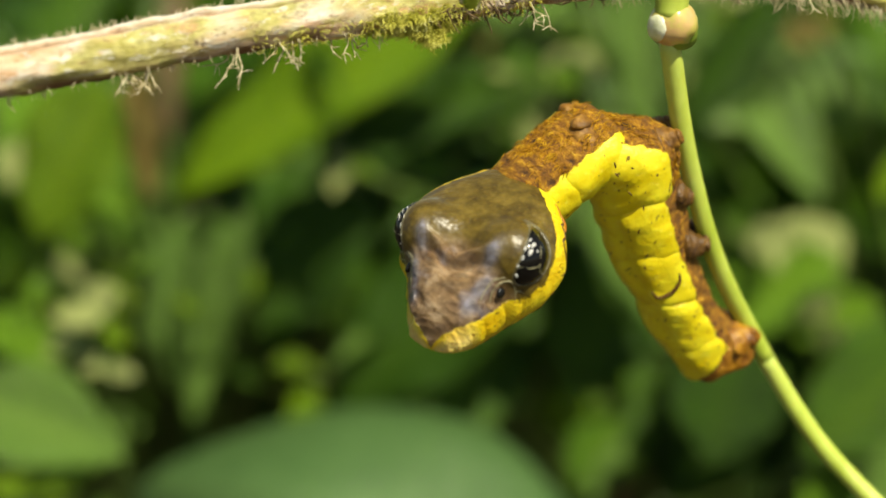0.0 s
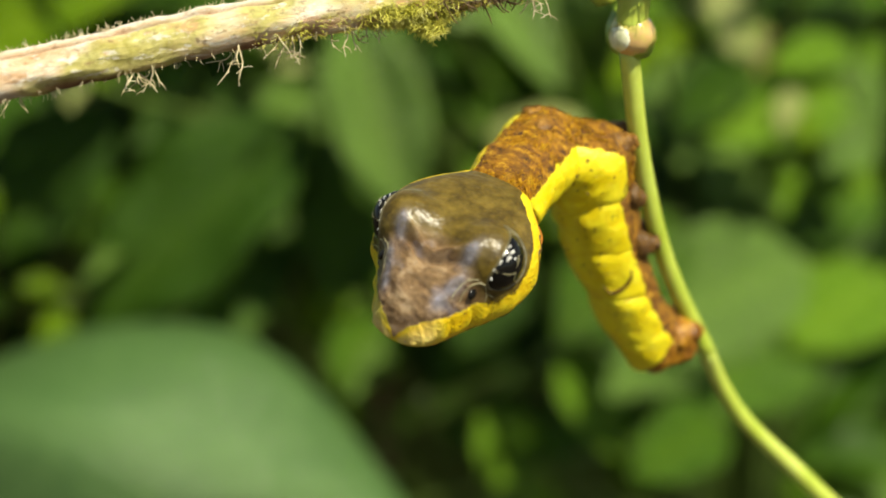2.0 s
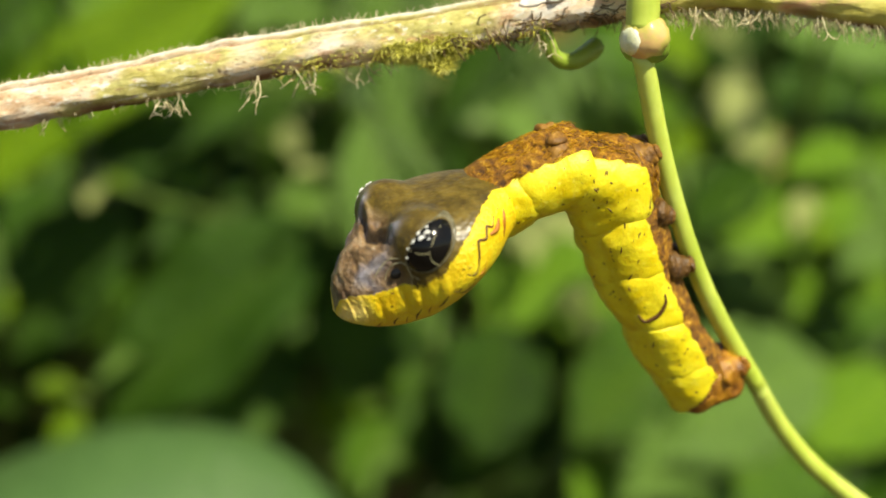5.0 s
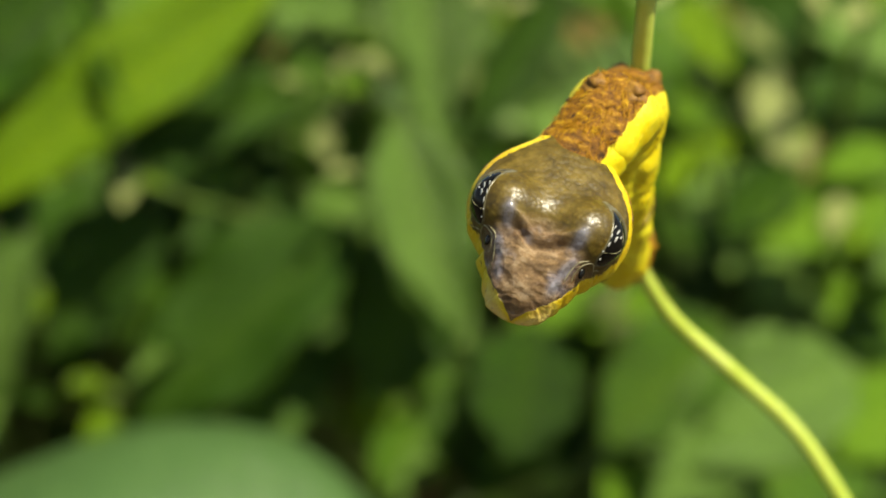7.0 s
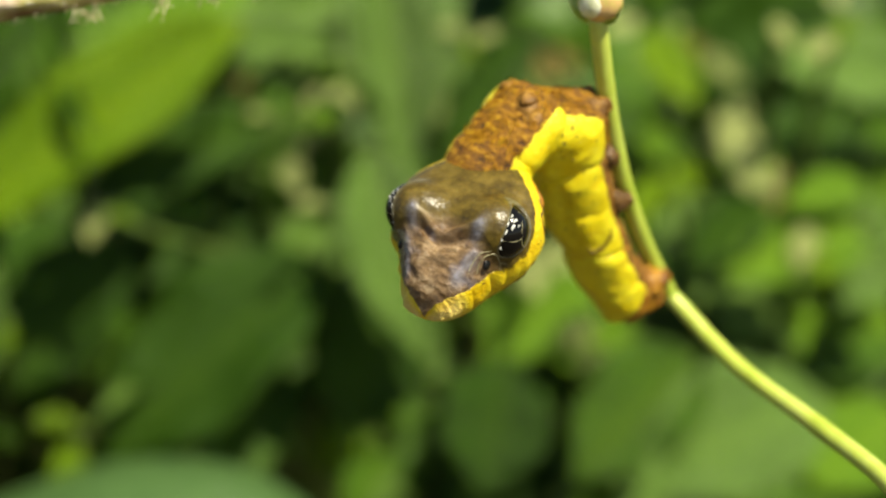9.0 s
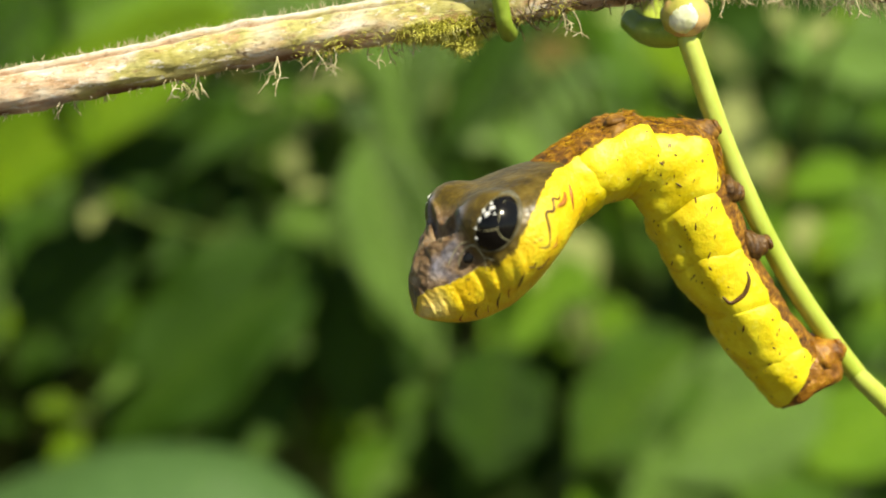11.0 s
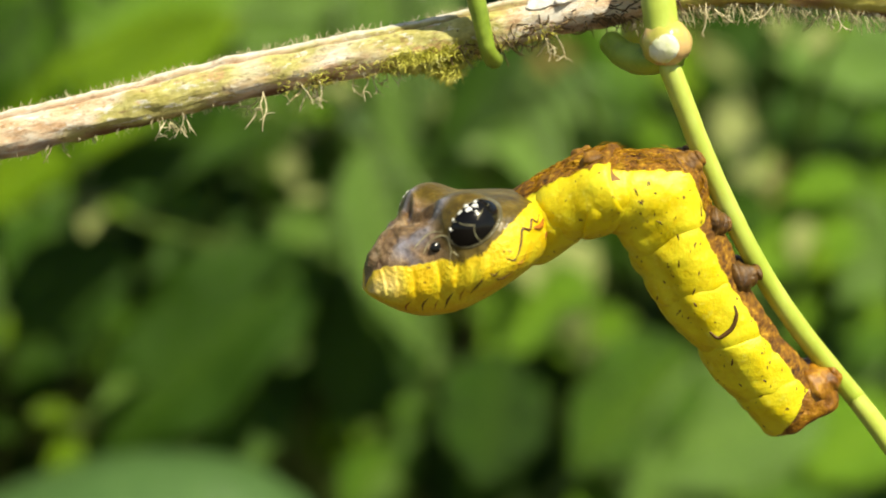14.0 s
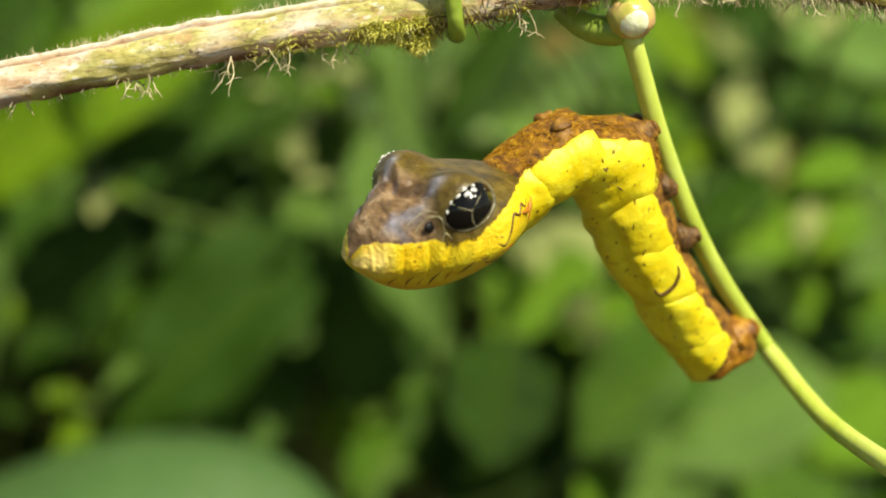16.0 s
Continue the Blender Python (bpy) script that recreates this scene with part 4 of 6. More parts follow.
    add_leaf(p, "pale", (-0.049, 0.525, 1.022), (-0.044, 0.521, 1.01), 0.008, 14.0)
    add_leaf(p, "fresh", (-0.042, 0.513, 1.021), (-0.057, 0.512, 1.017), 0.010, -15.0)
    add_leaf(p, "grey", (-0.062, 0.56, 1.023), (-0.053, 0.556, 1.011), 0.007, 12.0)
    add_leaf(p, "pale", (-0.063, 0.51, 1.004), (-0.058, 0.506, 0.99), 0.010, 25.0)
    add_leaf(p, "pale", (-0.061, 0.532, 0.989), (-0.052, 0.53, 0.983), 0.008, -15.0)
    add_leaf(p, "fresh", (-0.069, 0.53, 0.993), (-0.06, 0.527, 0.983), 0.007, -4.0)
    add_leaf(p, "grey", (-0.058, 0.528, 0.986), (-0.068, 0.527, 0.983), 0.007, -21.0)
    add_leaf(p, "pale", (-0.185, 0.681, 0.966), (-0.156, 0.651, 0.956), 0.009, 32.0)
    add_leaf(p, "pale", (-0.168, 0.656, 0.96), (-0.167, 0.626, 0.948), 0.005, 23.0)
    add_leaf(p, "fresh", (-0.168, 0.647, 0.949), (-0.172, 0.616, 0.936), 0.006, -5.0)
    add_leaf(p, "grey", (-0.177, 0.676, 0.966), (-0.17, 0.645, 0.953), 0.006, -20.0)
    add_leaf(p, "pale", (-0.154, 0.665, 0.951), (-0.112, 0.671, 0.971), 0.015, -6.0)
    add_leaf(p, "pale", (-0.137, 0.658, 0.966), (-0.123, 0.65, 0.939), 0.007, 4.0)
    add_leaf(p, "fresh", (-0.132, 0.675, 0.948), (-0.116, 0.667, 0.922), 0.007, -8.0)
    add_leaf(p, "pale", (-0.147, 0.681, 0.925), (-0.121, 0.678, 0.917), 0.006, -15.0)
    add_leaf(p, "dry", (-0.177, 0.715, 0.988), (-0.152, 0.682, 0.968), 0.019)
    add_leaf(p, "bright", (-0.061, 0.611, 0.86), (-0.027, 0.582, 0.852), 0.024)
    add_leaf(p, "pale", (-0.19, 0.608, 0.864), (-0.187, 0.612, 0.88), 0.007, 21.0)
    add_leaf(p, "pale", (-0.188, 0.615, 0.875), (-0.184, 0.618, 0.885), 0.007, -16.0)
    add_leaf(p, "fresh", (-0.192, 0.622, 0.874), (-0.187, 0.625, 0.887), 0.008, -17.0)
    add_leaf(p, "grey", (-0.19, 0.612, 0.869), (-0.18, 0.613, 0.874), 0.006, -7.0)
    add_leaf(p, "pale", (-0.188, 0.589, 0.846), (-0.193, 0.594, 0.865), 0.009, -17.0)
    add_leaf(p, "pale", (-0.193, 0.593, 0.848), (-0.19, 0.597, 0.862), 0.005, 31.0)
    add_leaf(p, "fresh", (-0.208, 0.611, 0.849), (-0.191, 0.613, 0.854), 0.009, 29.0)
    add_leaf(p, "grey", (-0.195, 0.592, 0.868), (-0.183, 0.595, 0.876), 0.006, -18.0)
    p = plant_at("tall plant with drooping grey-green leaves", (0.05, 0.86))
    add_leaf(p, "grey", (-0.026, 0.52, 1.081), (-0.016, 0.5, 1.006), 0.024)
    add_leaf(p, "grey", (-0.046, 0.55, 1.038), (-0.112, 0.53, 1.052), 0.020)
    add_leaf(p, "grey", (-0.031, 0.49, 1.01), (-0.008, 0.47, 0.934), 0.030, 8)
    add_leaf(p, "grey", (-0.046, 0.53, 0.975), (-0.071, 0.51, 0.954), 0.021)
    add_leaf(p, "grey", (-0.048, 0.585, 0.961), (-0.004, 0.53, 0.91), 0.031)
    add_leaf(p, "dark", (-0.048, 0.584, 0.959), (-0.131, 0.517, 0.91), 0.038, 15)
    add_leaf(p, "grey", (-0.113, 0.557, 0.933), (-0.089, 0.493, 0.923), 0.009, 2.0)
    add_leaf(p, "dark", (-0.108, 0.55, 0.933), (-0.129, 0.479, 0.873), 0.034, -10)
    add_leaf(p, "grey", (-0.108, 0.524, 0.912), (-0.131, 0.465, 0.92), 0.012, 24.0)
    add_leaf(p, "grey", (-0.133, 0.571, 0.911), (-0.139, 0.546, 0.868), 0.015)
    add_leaf(p, "grey", (-0.116, 0.585, 0.912), (-0.121, 0.56, 0.872), 0.011)
    add_leaf(p, "fresh", (-0.11, 0.563, 0.907), (-0.113, 0.539, 0.894), 0.006, 25.0)
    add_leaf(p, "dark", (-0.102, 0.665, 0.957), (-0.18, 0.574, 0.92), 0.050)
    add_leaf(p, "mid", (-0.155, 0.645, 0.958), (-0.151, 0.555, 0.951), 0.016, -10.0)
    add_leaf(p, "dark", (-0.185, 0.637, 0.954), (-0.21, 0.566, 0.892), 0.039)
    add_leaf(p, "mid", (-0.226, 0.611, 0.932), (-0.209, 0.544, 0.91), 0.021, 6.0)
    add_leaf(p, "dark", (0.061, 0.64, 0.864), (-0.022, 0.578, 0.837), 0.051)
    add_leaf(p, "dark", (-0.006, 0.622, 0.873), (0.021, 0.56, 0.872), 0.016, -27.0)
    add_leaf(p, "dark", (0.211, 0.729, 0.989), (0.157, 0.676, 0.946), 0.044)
    add_leaf(p, "mid", (-0.056, 0.582, 0.952), (-0.098, 0.476, 0.86), 0.033, -15)
    add_leaf(p, "dark", (-0.093, 0.543, 0.882), (-0.079, 0.448, 0.859), 0.017, -4.0)
    add_leaf(p, "grey", (-0.042, 0.598, 0.958), (-0.094, 0.567, 0.943), 0.027)
    add_leaf(p, "fresh", (-0.073, 0.58, 0.968), (-0.046, 0.546, 0.965), 0.013, 7.0)
    add_leaf(p, "dark", (-0.076, 0.577, 0.932), (-0.139, 0.546, 0.919), 0.024)
    add_leaf(p, "grey", (-0.074, 0.558, 0.935), (-0.098, 0.522, 0.928), 0.011, 26.0)
    add_leaf(p, "mid", (-0.047, 0.569, 0.952), (-0.076, 0.508, 0.879), 0.028, 20)
    add_leaf(p, "grey", (-0.085, 0.545, 0.938), (-0.042, 0.499, 0.942), 0.014, 18.0)
    add_leaf(p, "grey", (0.004, 0.657, 1.025), (0.056, 0.585, 0.962), 0.031)
    add_leaf(p, "mid", (-0.021, 0.578, 0.887), (-0.039, 0.523, 0.836), 0.034)
    add_leaf(p, "grey", (-0.02, 0.549, 0.854), (-0.035, 0.501, 0.853), 0.012, -2.0)
    add_leaf(p, "dark", (0.031, 0.615, 0.873), (0.009, 0.541, 0.803), 0.044)
    p = plant_at("low plant with one great arching waxy leaf", (0.02, 0.68))
    add_leaf(p, "arch", (-0.200, 0.435, 0.874), (-0.006, 0.405, 0.850), 0.112)
    p = plant_at("leafy shrub with mid-green sunlit leaves", (0.22, 0.81))
    add_leaf(p, "pale", (0.058, 0.53, 0.962), (0.027, 0.52, 0.936), 0.026)
    add_leaf(p, "fresh", (0.075, 0.53, 0.931), (0.041, 0.52, 0.92), 0.020)
    add_leaf(p, "bright", (-0.039, 0.54, 0.883), (-0.057, 0.53, 0.867), 0.019)
    add_leaf(p, "fresh", (0.056, 0.52, 0.952), (0.011, 0.5, 0.926), 0.026)
    add_leaf(p, "fresh", (0.16, 0.52, 0.974), (0.104, 0.5, 0.963), 0.029)
    add_leaf(p, "pale", (0.11, 0.54, 1.018), (0.117, 0.52, 0.988), 0.015)
    add_leaf(p, "dark", (0.02, 0.5, 0.928), (0.013, 0.48, 0.878), 0.035)
    add_leaf(p, "grey", (0.145, 0.5, 0.911), (0.063, 0.48, 0.883), 0.044)
    add_leaf(p, "mid", (0.095, 0.51, 0.926), (0.046, 0.49, 0.881), 0.038)
    add_leaf(p, "dark", (0.123, 0.525, 0.984), (0.092, 0.505, 0.964), 0.021)
    add_leaf(p, "bright", (0.09, 0.55, 0.987), (0.071, 0.53, 0.975), 0.017)
    add_leaf(p, "fresh", (0.162, 0.53, 0.99), (0.128, 0.51, 0.987), 0.020)
    add_leaf(p, "fresh", (0.012, 0.627, 0.918), (0.077, 0.583, 0.903), 0.037)
    add_leaf(p, "fresh", (0.083, 0.604, 0.907), (0.052, 0.556, 0.906), 0.020, 12.0)
    add_leaf(p, "pale", (0.021, 0.523, 0.957), (0.04, 0.51, 0.958), 0.015, 27.0)
    add_leaf(p, "pale", (0.03, 0.506, 0.963), (0.032, 0.49, 0.954), 0.008, -35.0)
    add_leaf(p, "fresh", (0.024, 0.522, 0.956), (0.032, 0.506, 0.946), 0.009, 31.0)
    add_leaf(p, "grey", (0.03, 0.54, 0.949), (0.043, 0.529, 0.959), 0.011, 29.0)
    add_leaf(p, "pale", (0.04, 0.497, 0.935), (0.055, 0.487, 0.946), 0.009, 29.0)
    add_leaf(p, "pale", (0.047, 0.494, 0.929), (0.057, 0.483, 0.936), 0.007, 31.0)
    add_leaf(p, "fresh", (0.039, 0.512, 0.931), (0.046, 0.496, 0.923), 0.012, -17.0)
    add_leaf(p, "grey", (0.04, 0.487, 0.943), (0.05, 0.476, 0.952), 0.007, -27.0)
    add_leaf(p, "grey", (0.106, 0.576, 0.976), (0.132, 0.555, 0.951), 0.027)
    add_leaf(p, "dark", (0.13, 0.554, 0.972), (0.114, 0.531, 0.961), 0.016, 22.0)
    add_leaf(p, "grey", (0.111, 0.568, 0.948), (0.154, 0.546, 0.917), 0.036)
    add_leaf(p, "fresh", (0.146, 0.545, 0.939), (0.141, 0.52, 0.923), 0.013, -13.0)
    add_leaf(p, "fresh", (0.155, 0.567, 0.943), (0.187, 0.548, 0.924), 0.027)
    add_leaf(p, "mid", (0.171, 0.548, 0.948), (0.164, 0.525, 0.939), 0.011, -11.0)
    add_leaf(p, "pale", (0.103, 0.562, 1.001), (0.132, 0.549, 1.002), 0.014, 32.0)
    add_leaf(p, "pale", (0.119, 0.564, 1.017), (0.107, 0.546, 1.001), 0.011, 3.0)
    add_leaf(p, "fresh", (0.111, 0.559, 0.997), (0.127, 0.543, 0.991), 0.015, 14.0)
    add_leaf(p, "pale", (0.124, 0.559, 0.994), (0.132, 0.542, 0.983), 0.012, 6.0)
    add_leaf(p, "grey", (0.155, 0.574, 0.969), (0.183, 0.539, 0.943), 0.036)
    add_leaf(p, "grey", (0.181, 0.547, 0.946), (0.154, 0.513, 0.946), 0.017, -18.0)
    add_leaf(p, "pale", (0.168, 0.572, 0.954), (0.178, 0.557, 0.95), 0.008, 23.0)
    add_leaf(p, "pale", (0.165, 0.55, 0.967), (0.171, 0.538, 0.973), 0.004, 33.0)
    add_leaf(p, "fresh", (0.164, 0.582, 0.958), (0.174, 0.568, 0.958), 0.009, -23.0)
    add_leaf(p, "grey", (0.165, 0.569, 0.961), (0.166, 0.554, 0.954), 0.004, 12.0)
    add_leaf(p, "bright", (0.147, 0.563, 0.979), (0.16, 0.548, 0.975), 0.014)
    add_leaf(p, "bright", (0.028, 0.613, 0.914), (0.056, 0.596, 0.903), 0.018)
    add_leaf(p, "mid", (0.021, 0.621, 0.896), (0.061, 0.616, 0.877), 0.023)
    add_leaf(p, "grey", (0.035, 0.602, 0.901), (0.019, 0.594, 0.894), 0.008, -17.0)
    add_leaf(p, "pale", (0.145, 0.617, 0.985), (0.112, 0.594, 0.949), 0.017, 13.0)
    add_leaf(p, "pale", (0.126, 0.592, 1.015), (0.114, 0.571, 0.988), 0.017, 25.0)
    add_leaf(p, "fresh", (0.118, 0.596, 1), (0.144, 0.579, 0.988), 0.011)
    add_leaf(p, "pale", (0.117, 0.58, 0.998), (0.133, 0.562, 0.983), 0.013, -13.0)
    add_leaf(p, "grey", (0.111, 0.665, 0.957), (0.142, 0.595, 0.9), 0.041)
    add_leaf(p, "dark", (0.163, 0.64, 0.939), (0.122, 0.579, 0.94), 0.015, 7.0)
    add_leaf(p, "bright", (0.185, 0.574, 0.969), (0.143, 0.569, 0.952), 0.017)
    add_leaf(p, "mid", (0.197, 0.586, 0.916), (0.145, 0.555, 0.901), 0.032)
    add_leaf(p, "fresh", (0.183, 0.569, 0.928), (0.156, 0.536, 0.929), 0.014, -12.0)
    add_leaf(p, "dry", (0.154, 0.67, 0.976), (0.159, 0.649, 0.949), 0.017)
    add_leaf(p, "pale", (0.175, 0.592, 0.947), (0.19, 0.589, 0.937), 0.008, -18.0)
    add_leaf(p, "pale", (0.172, 0.59, 0.951), (0.18, 0.587, 0.941), 0.003, 4.0)
    add_leaf(p, "fresh", (0.16, 0.564, 0.965), (0.174, 0.563, 0.961), 0.006, -13.0)
    add_leaf(p, "grey", (0.177, 0.593, 0.942), (0.188, 0.595, 0.949), 0.005, 34.0)
    add_leaf(p, "grey", (0.157, 0.593, 0.941), (0.193, 0.579, 0.94), 0.015)
    add_leaf(p, "bright", (0.111, 0.682, 0.968), (0.131, 0.678, 0.954), 0.017)
    add_leaf(p, "fresh", (0.095, 0.699, 0.982), (0.117, 0.682, 0.968), 0.020)
    add_leaf(p, "mid", (0.115, 0.679, 0.983), (0.109, 0.657, 0.975), 0.010, 16.0)
    add_leaf(p, "grey", (0.046, 0.599, 0.913), (0.075, 0.581, 0.897), 0.015)
    add_leaf(p, "mid", (0.069, 0.618, 0.884), (0.108, 0.587, 0.87), 0.029)
    add_leaf(p, "grey", (0.126, 0.619, 0.886), (0.14, 0.609, 0.853), 0.016)
    add_leaf(p, "grey", (0.126, 0.6, 0.893), (0.11, 0.592, 0.889), 0.008, -15.0)
    add_leaf(p, "pale", (0.086, 0.573, 0.851), (0.102, 0.572, 0.846), 0.007, -8.0)
    add_leaf(p, "pale", (0.082, 0.553, 0.86), (0.094, 0.554, 0.861), 0.004, -33.0)
    add_leaf(p, "fresh", (0.082, 0.548, 0.869), (0.096, 0.549, 0.869), 0.005, 25.0)
    add_leaf(p, "grey", (0.086, 0.558, 0.856), (0.097, 0.558, 0.855), 0.004, -20.0)
    add_leaf(p, "bright", (0.118, 0.726, 1.029), (0.095, 0.708, 1.013), 0.015)
    add_leaf(p, "dry", (0.133, 0.725, 1.026), (0.115, 0.721, 1.013), 0.013)
    add_leaf(p, "pale", (0.02, 0.728, 1.031), (0.036, 0.725, 1.021), 0.006, -15.0)
    add_leaf(p, "pale", (0.02, 0.775, 1.022), (0.032, 0.773, 1.015), 0.007, 21.0)
    add_leaf(p, "fresh", (0.028, 0.76, 1.031), (0.026, 0.756, 1.015), 0.006, -35.0)
    add_leaf(p, "grey", (0.023, 0.774, 1.022), (0.03, 0.771, 1.01), 0.006, -21.0)
    add_leaf(p, "fresh", (0.202, 0.611, 0.955), (0.138, 0.58, 0.942), 0.036)
    add_leaf(p, "grey", (0.173, 0.596, 0.977), (0.153, 0.559, 0.964), 0.013, 6.0)
    add_leaf(p, "fresh", (0.215, 0.64, 0.965), (0.172, 0.637, 0.954), 0.024)
    add_leaf(p, "fresh", (0.174, 0.621, 0.969), (0.16, 0.611, 0.958), 0.011, -22.0)
    add_leaf(p, "pale", (0.209, 0.63, 0.92), (0.169, 0.622, 0.938), 0.014, 16.0)
    add_leaf(p, "pale", (0.21, 0.628, 0.905), (0.18, 0.616, 0.913), 0.010, 6.0)
    add_leaf(p, "fresh", (0.204, 0.638, 0.944), (0.186, 0.62, 0.926), 0.012, -1.0)
    add_leaf(p, "pale", (0.2, 0.616, 0.936), (0.175, 0.604, 0.941), 0.007, 3.0)
    add_leaf(p, "grey", (0.199, 0.627, 0.915), (0.106, 0.549, 0.88), 0.059)
    add_leaf(p, "grey", (0.15, 0.597, 0.881), (0.112, 0.52, 0.872), 0.032, 6.0)
    add_leaf(p, "grey", (0.241, 0.678, 1.003), (0.159, 0.658, 1.027), 0.041)
    add_leaf(p, "dark", (0.206, 0.658, 1.005), (0.214, 0.621, 0.993), 0.016, 1.0)
    add_leaf(p, "mid", (0.103, 0.579, 0.889), (0.053, 0.545, 0.866), 0.040)
    add_leaf(p, "mid", (0.083, 0.574, 0.872), (0.097, 0.527, 0.848), 0.032)
    add_leaf(p, "mid", (0.084, 0.549, 0.857), (0.074, 0.504, 0.863), 0.008, -4.0)
    add_leaf(p, "mid", (0.158, 0.558, 0.863), (0.095, 0.5, 0.851), 0.055)
    add_leaf(p, "fresh", (0.108, 0.528, 0.827), (0.077, 0.472, 0.847), 0.018, 25.0)
    add_leaf(p, "fresh", (0.198, 0.562, 0.88), (0.152, 0.53, 0.862), 0.037)
    add_leaf(p, "dry", (0.067, 0.723, 1.017), (0.031, 0.705, 1.003), 0.019)
    add_leaf(p, "bright", (0.097, 0.687, 1.035), (0.117, 0.651, 1.004), 0.022)
    add_leaf(p, "mid", (0.089, 0.538, 0.84), (0.049, 0.493, 0.826), 0.035)
    add_leaf(p, "fresh", (0.043, 0.535, 0.828), (0.022, 0.503, 0.811), 0.031)
    add_leaf(p, "mid", (0.03, 0.515, 0.83), (0.037, 0.484, 0.841), 0.009, 7.0)
    p = plant_at("plant with long upright blade leaves", (-0.3, 0.72))
    add_leaf(p, "bright", (-0.192, 0.425, 1.026), (-0.224, 0.415, 0.974), 0.036)
    add_leaf(p, "pale", (-0.242, 0.455, 0.999), (-0.245, 0.445, 0.984), 0.015)
    add_leaf(p, "pale", (-0.228, 0.445, 0.931), (-0.235, 0.435, 0.916), 0.017)
    add_leaf(p, "bright", (-0.236, 0.445, 0.961), (-0.239, 0.435, 0.945), 0.019)
    add_leaf(p, "pale", (-0.213, 0.455, 0.946), (-0.218, 0.445, 0.934), 0.013)
    add_leaf(p, "bright", (-0.159, 0.465, 0.953), (-0.167, 0.455, 0.94), 0.015)
    add_leaf(p, "bright", (-0.245, 0.455, 0.899), (-0.252, 0.445, 0.888), 0.018)
    add_leaf(p, "grey", (-0.165, 0.415, 0.985), (-0.17, 0.405, 0.924), 0.020)
    add_leaf(p, "grey", (-0.148, 0.425, 0.983), (-0.161, 0.415, 0.933), 0.020)
    add_leaf(p, "bright", (-0.194, 0.405, 0.902), (-0.239, 0.395, 0.889), 0.021)
    add_leaf(p, "bright", (-0.136, 0.465, 0.905), (-0.145, 0.455, 0.892), 0.013)
    add_leaf(p, "dry", (-0.199, 0.465, 1.026), (-0.194, 0.455, 0.978), 0.015)
    add_leaf(p, "fresh", (-0.287, 0.545, 1.01), (-0.233, 0.504, 0.963), 0.038)
    add_leaf(p, "grey", (-0.277, 0.518, 0.987), (-0.238, 0.482, 0.981), 0.019, 1.0)
    add_leaf(p, "pale", (-0.284, 0.541, 0.982), (-0.272, 0.541, 0.981), 0.007, 8.0)
    add_leaf(p, "pale", (-0.273, 0.527, 0.992), (-0.265, 0.527, 0.993), 0.005, 19.0)
    add_leaf(p, "fresh", (-0.276, 0.529, 0.981), (-0.267, 0.529, 0.98), 0.006, 33.0)
    add_leaf(p, "grey", (-0.276, 0.541, 0.981), (-0.281, 0.539, 0.974), 0.004, 4.0)
    add_leaf(p, "bright", (-0.275, 0.516, 0.957), (-0.253, 0.5, 0.948), 0.012)
    add_leaf(p, "pale", (-0.262, 0.515, 0.939), (-0.247, 0.5, 0.932), 0.008, 13.0)
    add_leaf(p, "pale", (-0.273, 0.533, 0.929), (-0.256, 0.521, 0.934), 0.006, 14.0)
    add_leaf(p, "fresh", (-0.276, 0.527, 0.924), (-0.257, 0.514, 0.927), 0.005, -29.0)
    add_leaf(p, "grey", (-0.258, 0.493, 0.935), (-0.246, 0.479, 0.931), 0.005, 33.0)
    add_leaf(p, "pale", (-0.265, 0.531, 0.925), (-0.244, 0.521, 0.935), 0.010, 12.0)
    add_leaf(p, "pale", (-0.257, 0.516, 0.928), (-0.241, 0.503, 0.928), 0.005, 9.0)
    add_leaf(p, "fresh", (-0.242, 0.504, 0.943), (-0.226, 0.489, 0.939), 0.005, -23.0)
    add_leaf(p, "grey", (-0.256, 0.52, 0.934), (-0.239, 0.508, 0.939), 0.004, -20.0)
    add_leaf(p, "bright", (-0.243, 0.509, 0.932), (-0.221, 0.493, 0.924), 0.013)
    add_leaf(p, "pale", (-0.246, 0.487, 0.924), (-0.24, 0.471, 0.914), 0.007, -29.0)
    add_leaf(p, "pale", (-0.263, 0.509, 0.915), (-0.246, 0.495, 0.916), 0.006, -29.0)
    add_leaf(p, "fresh", (-0.269, 0.517, 0.911), (-0.253, 0.502, 0.906), 0.005, -28.0)
    add_leaf(p, "grey", (-0.274, 0.524, 0.905), (-0.256, 0.51, 0.906), 0.006, -7.0)
    add_leaf(p, "bright", (-0.244, 0.502, 0.905), (-0.223, 0.486, 0.898), 0.012)
    add_leaf(p, "bright", (-0.275, 0.507, 0.924), (-0.255, 0.492, 0.918), 0.011)
    add_leaf(p, "pale", (-0.23, 0.519, 0.921), (-0.225, 0.503, 0.915), 0.006, -12.0)
    add_leaf(p, "pale", (-0.228, 0.506, 0.922), (-0.215, 0.494, 0.928), 0.005, -10.0)
    add_leaf(p, "fresh", (-0.229, 0.502, 0.919), (-0.214, 0.49, 0.925), 0.004, 2.0)
    add_leaf(p, "grey", (-0.228, 0.516, 0.92), (-0.222, 0.502, 0.917), 0.004, 19.0)
    add_leaf(p, "fresh", (-0.255, 0.515, 0.953), (-0.238, 0.5, 0.948), 0.009)
    add_leaf(p, "dark", (-0.236, 0.495, 0.953), (-0.229, 0.475, 0.954), 0.004, -30.0)
    add_leaf(p, "grey", (-0.222, 0.55, 0.981), (-0.22, 0.498, 0.893), 0.015)
    add_leaf(p, "mid", (-0.234, 0.521, 0.95), (-0.185, 0.484, 0.937), 0.006, 2.0)
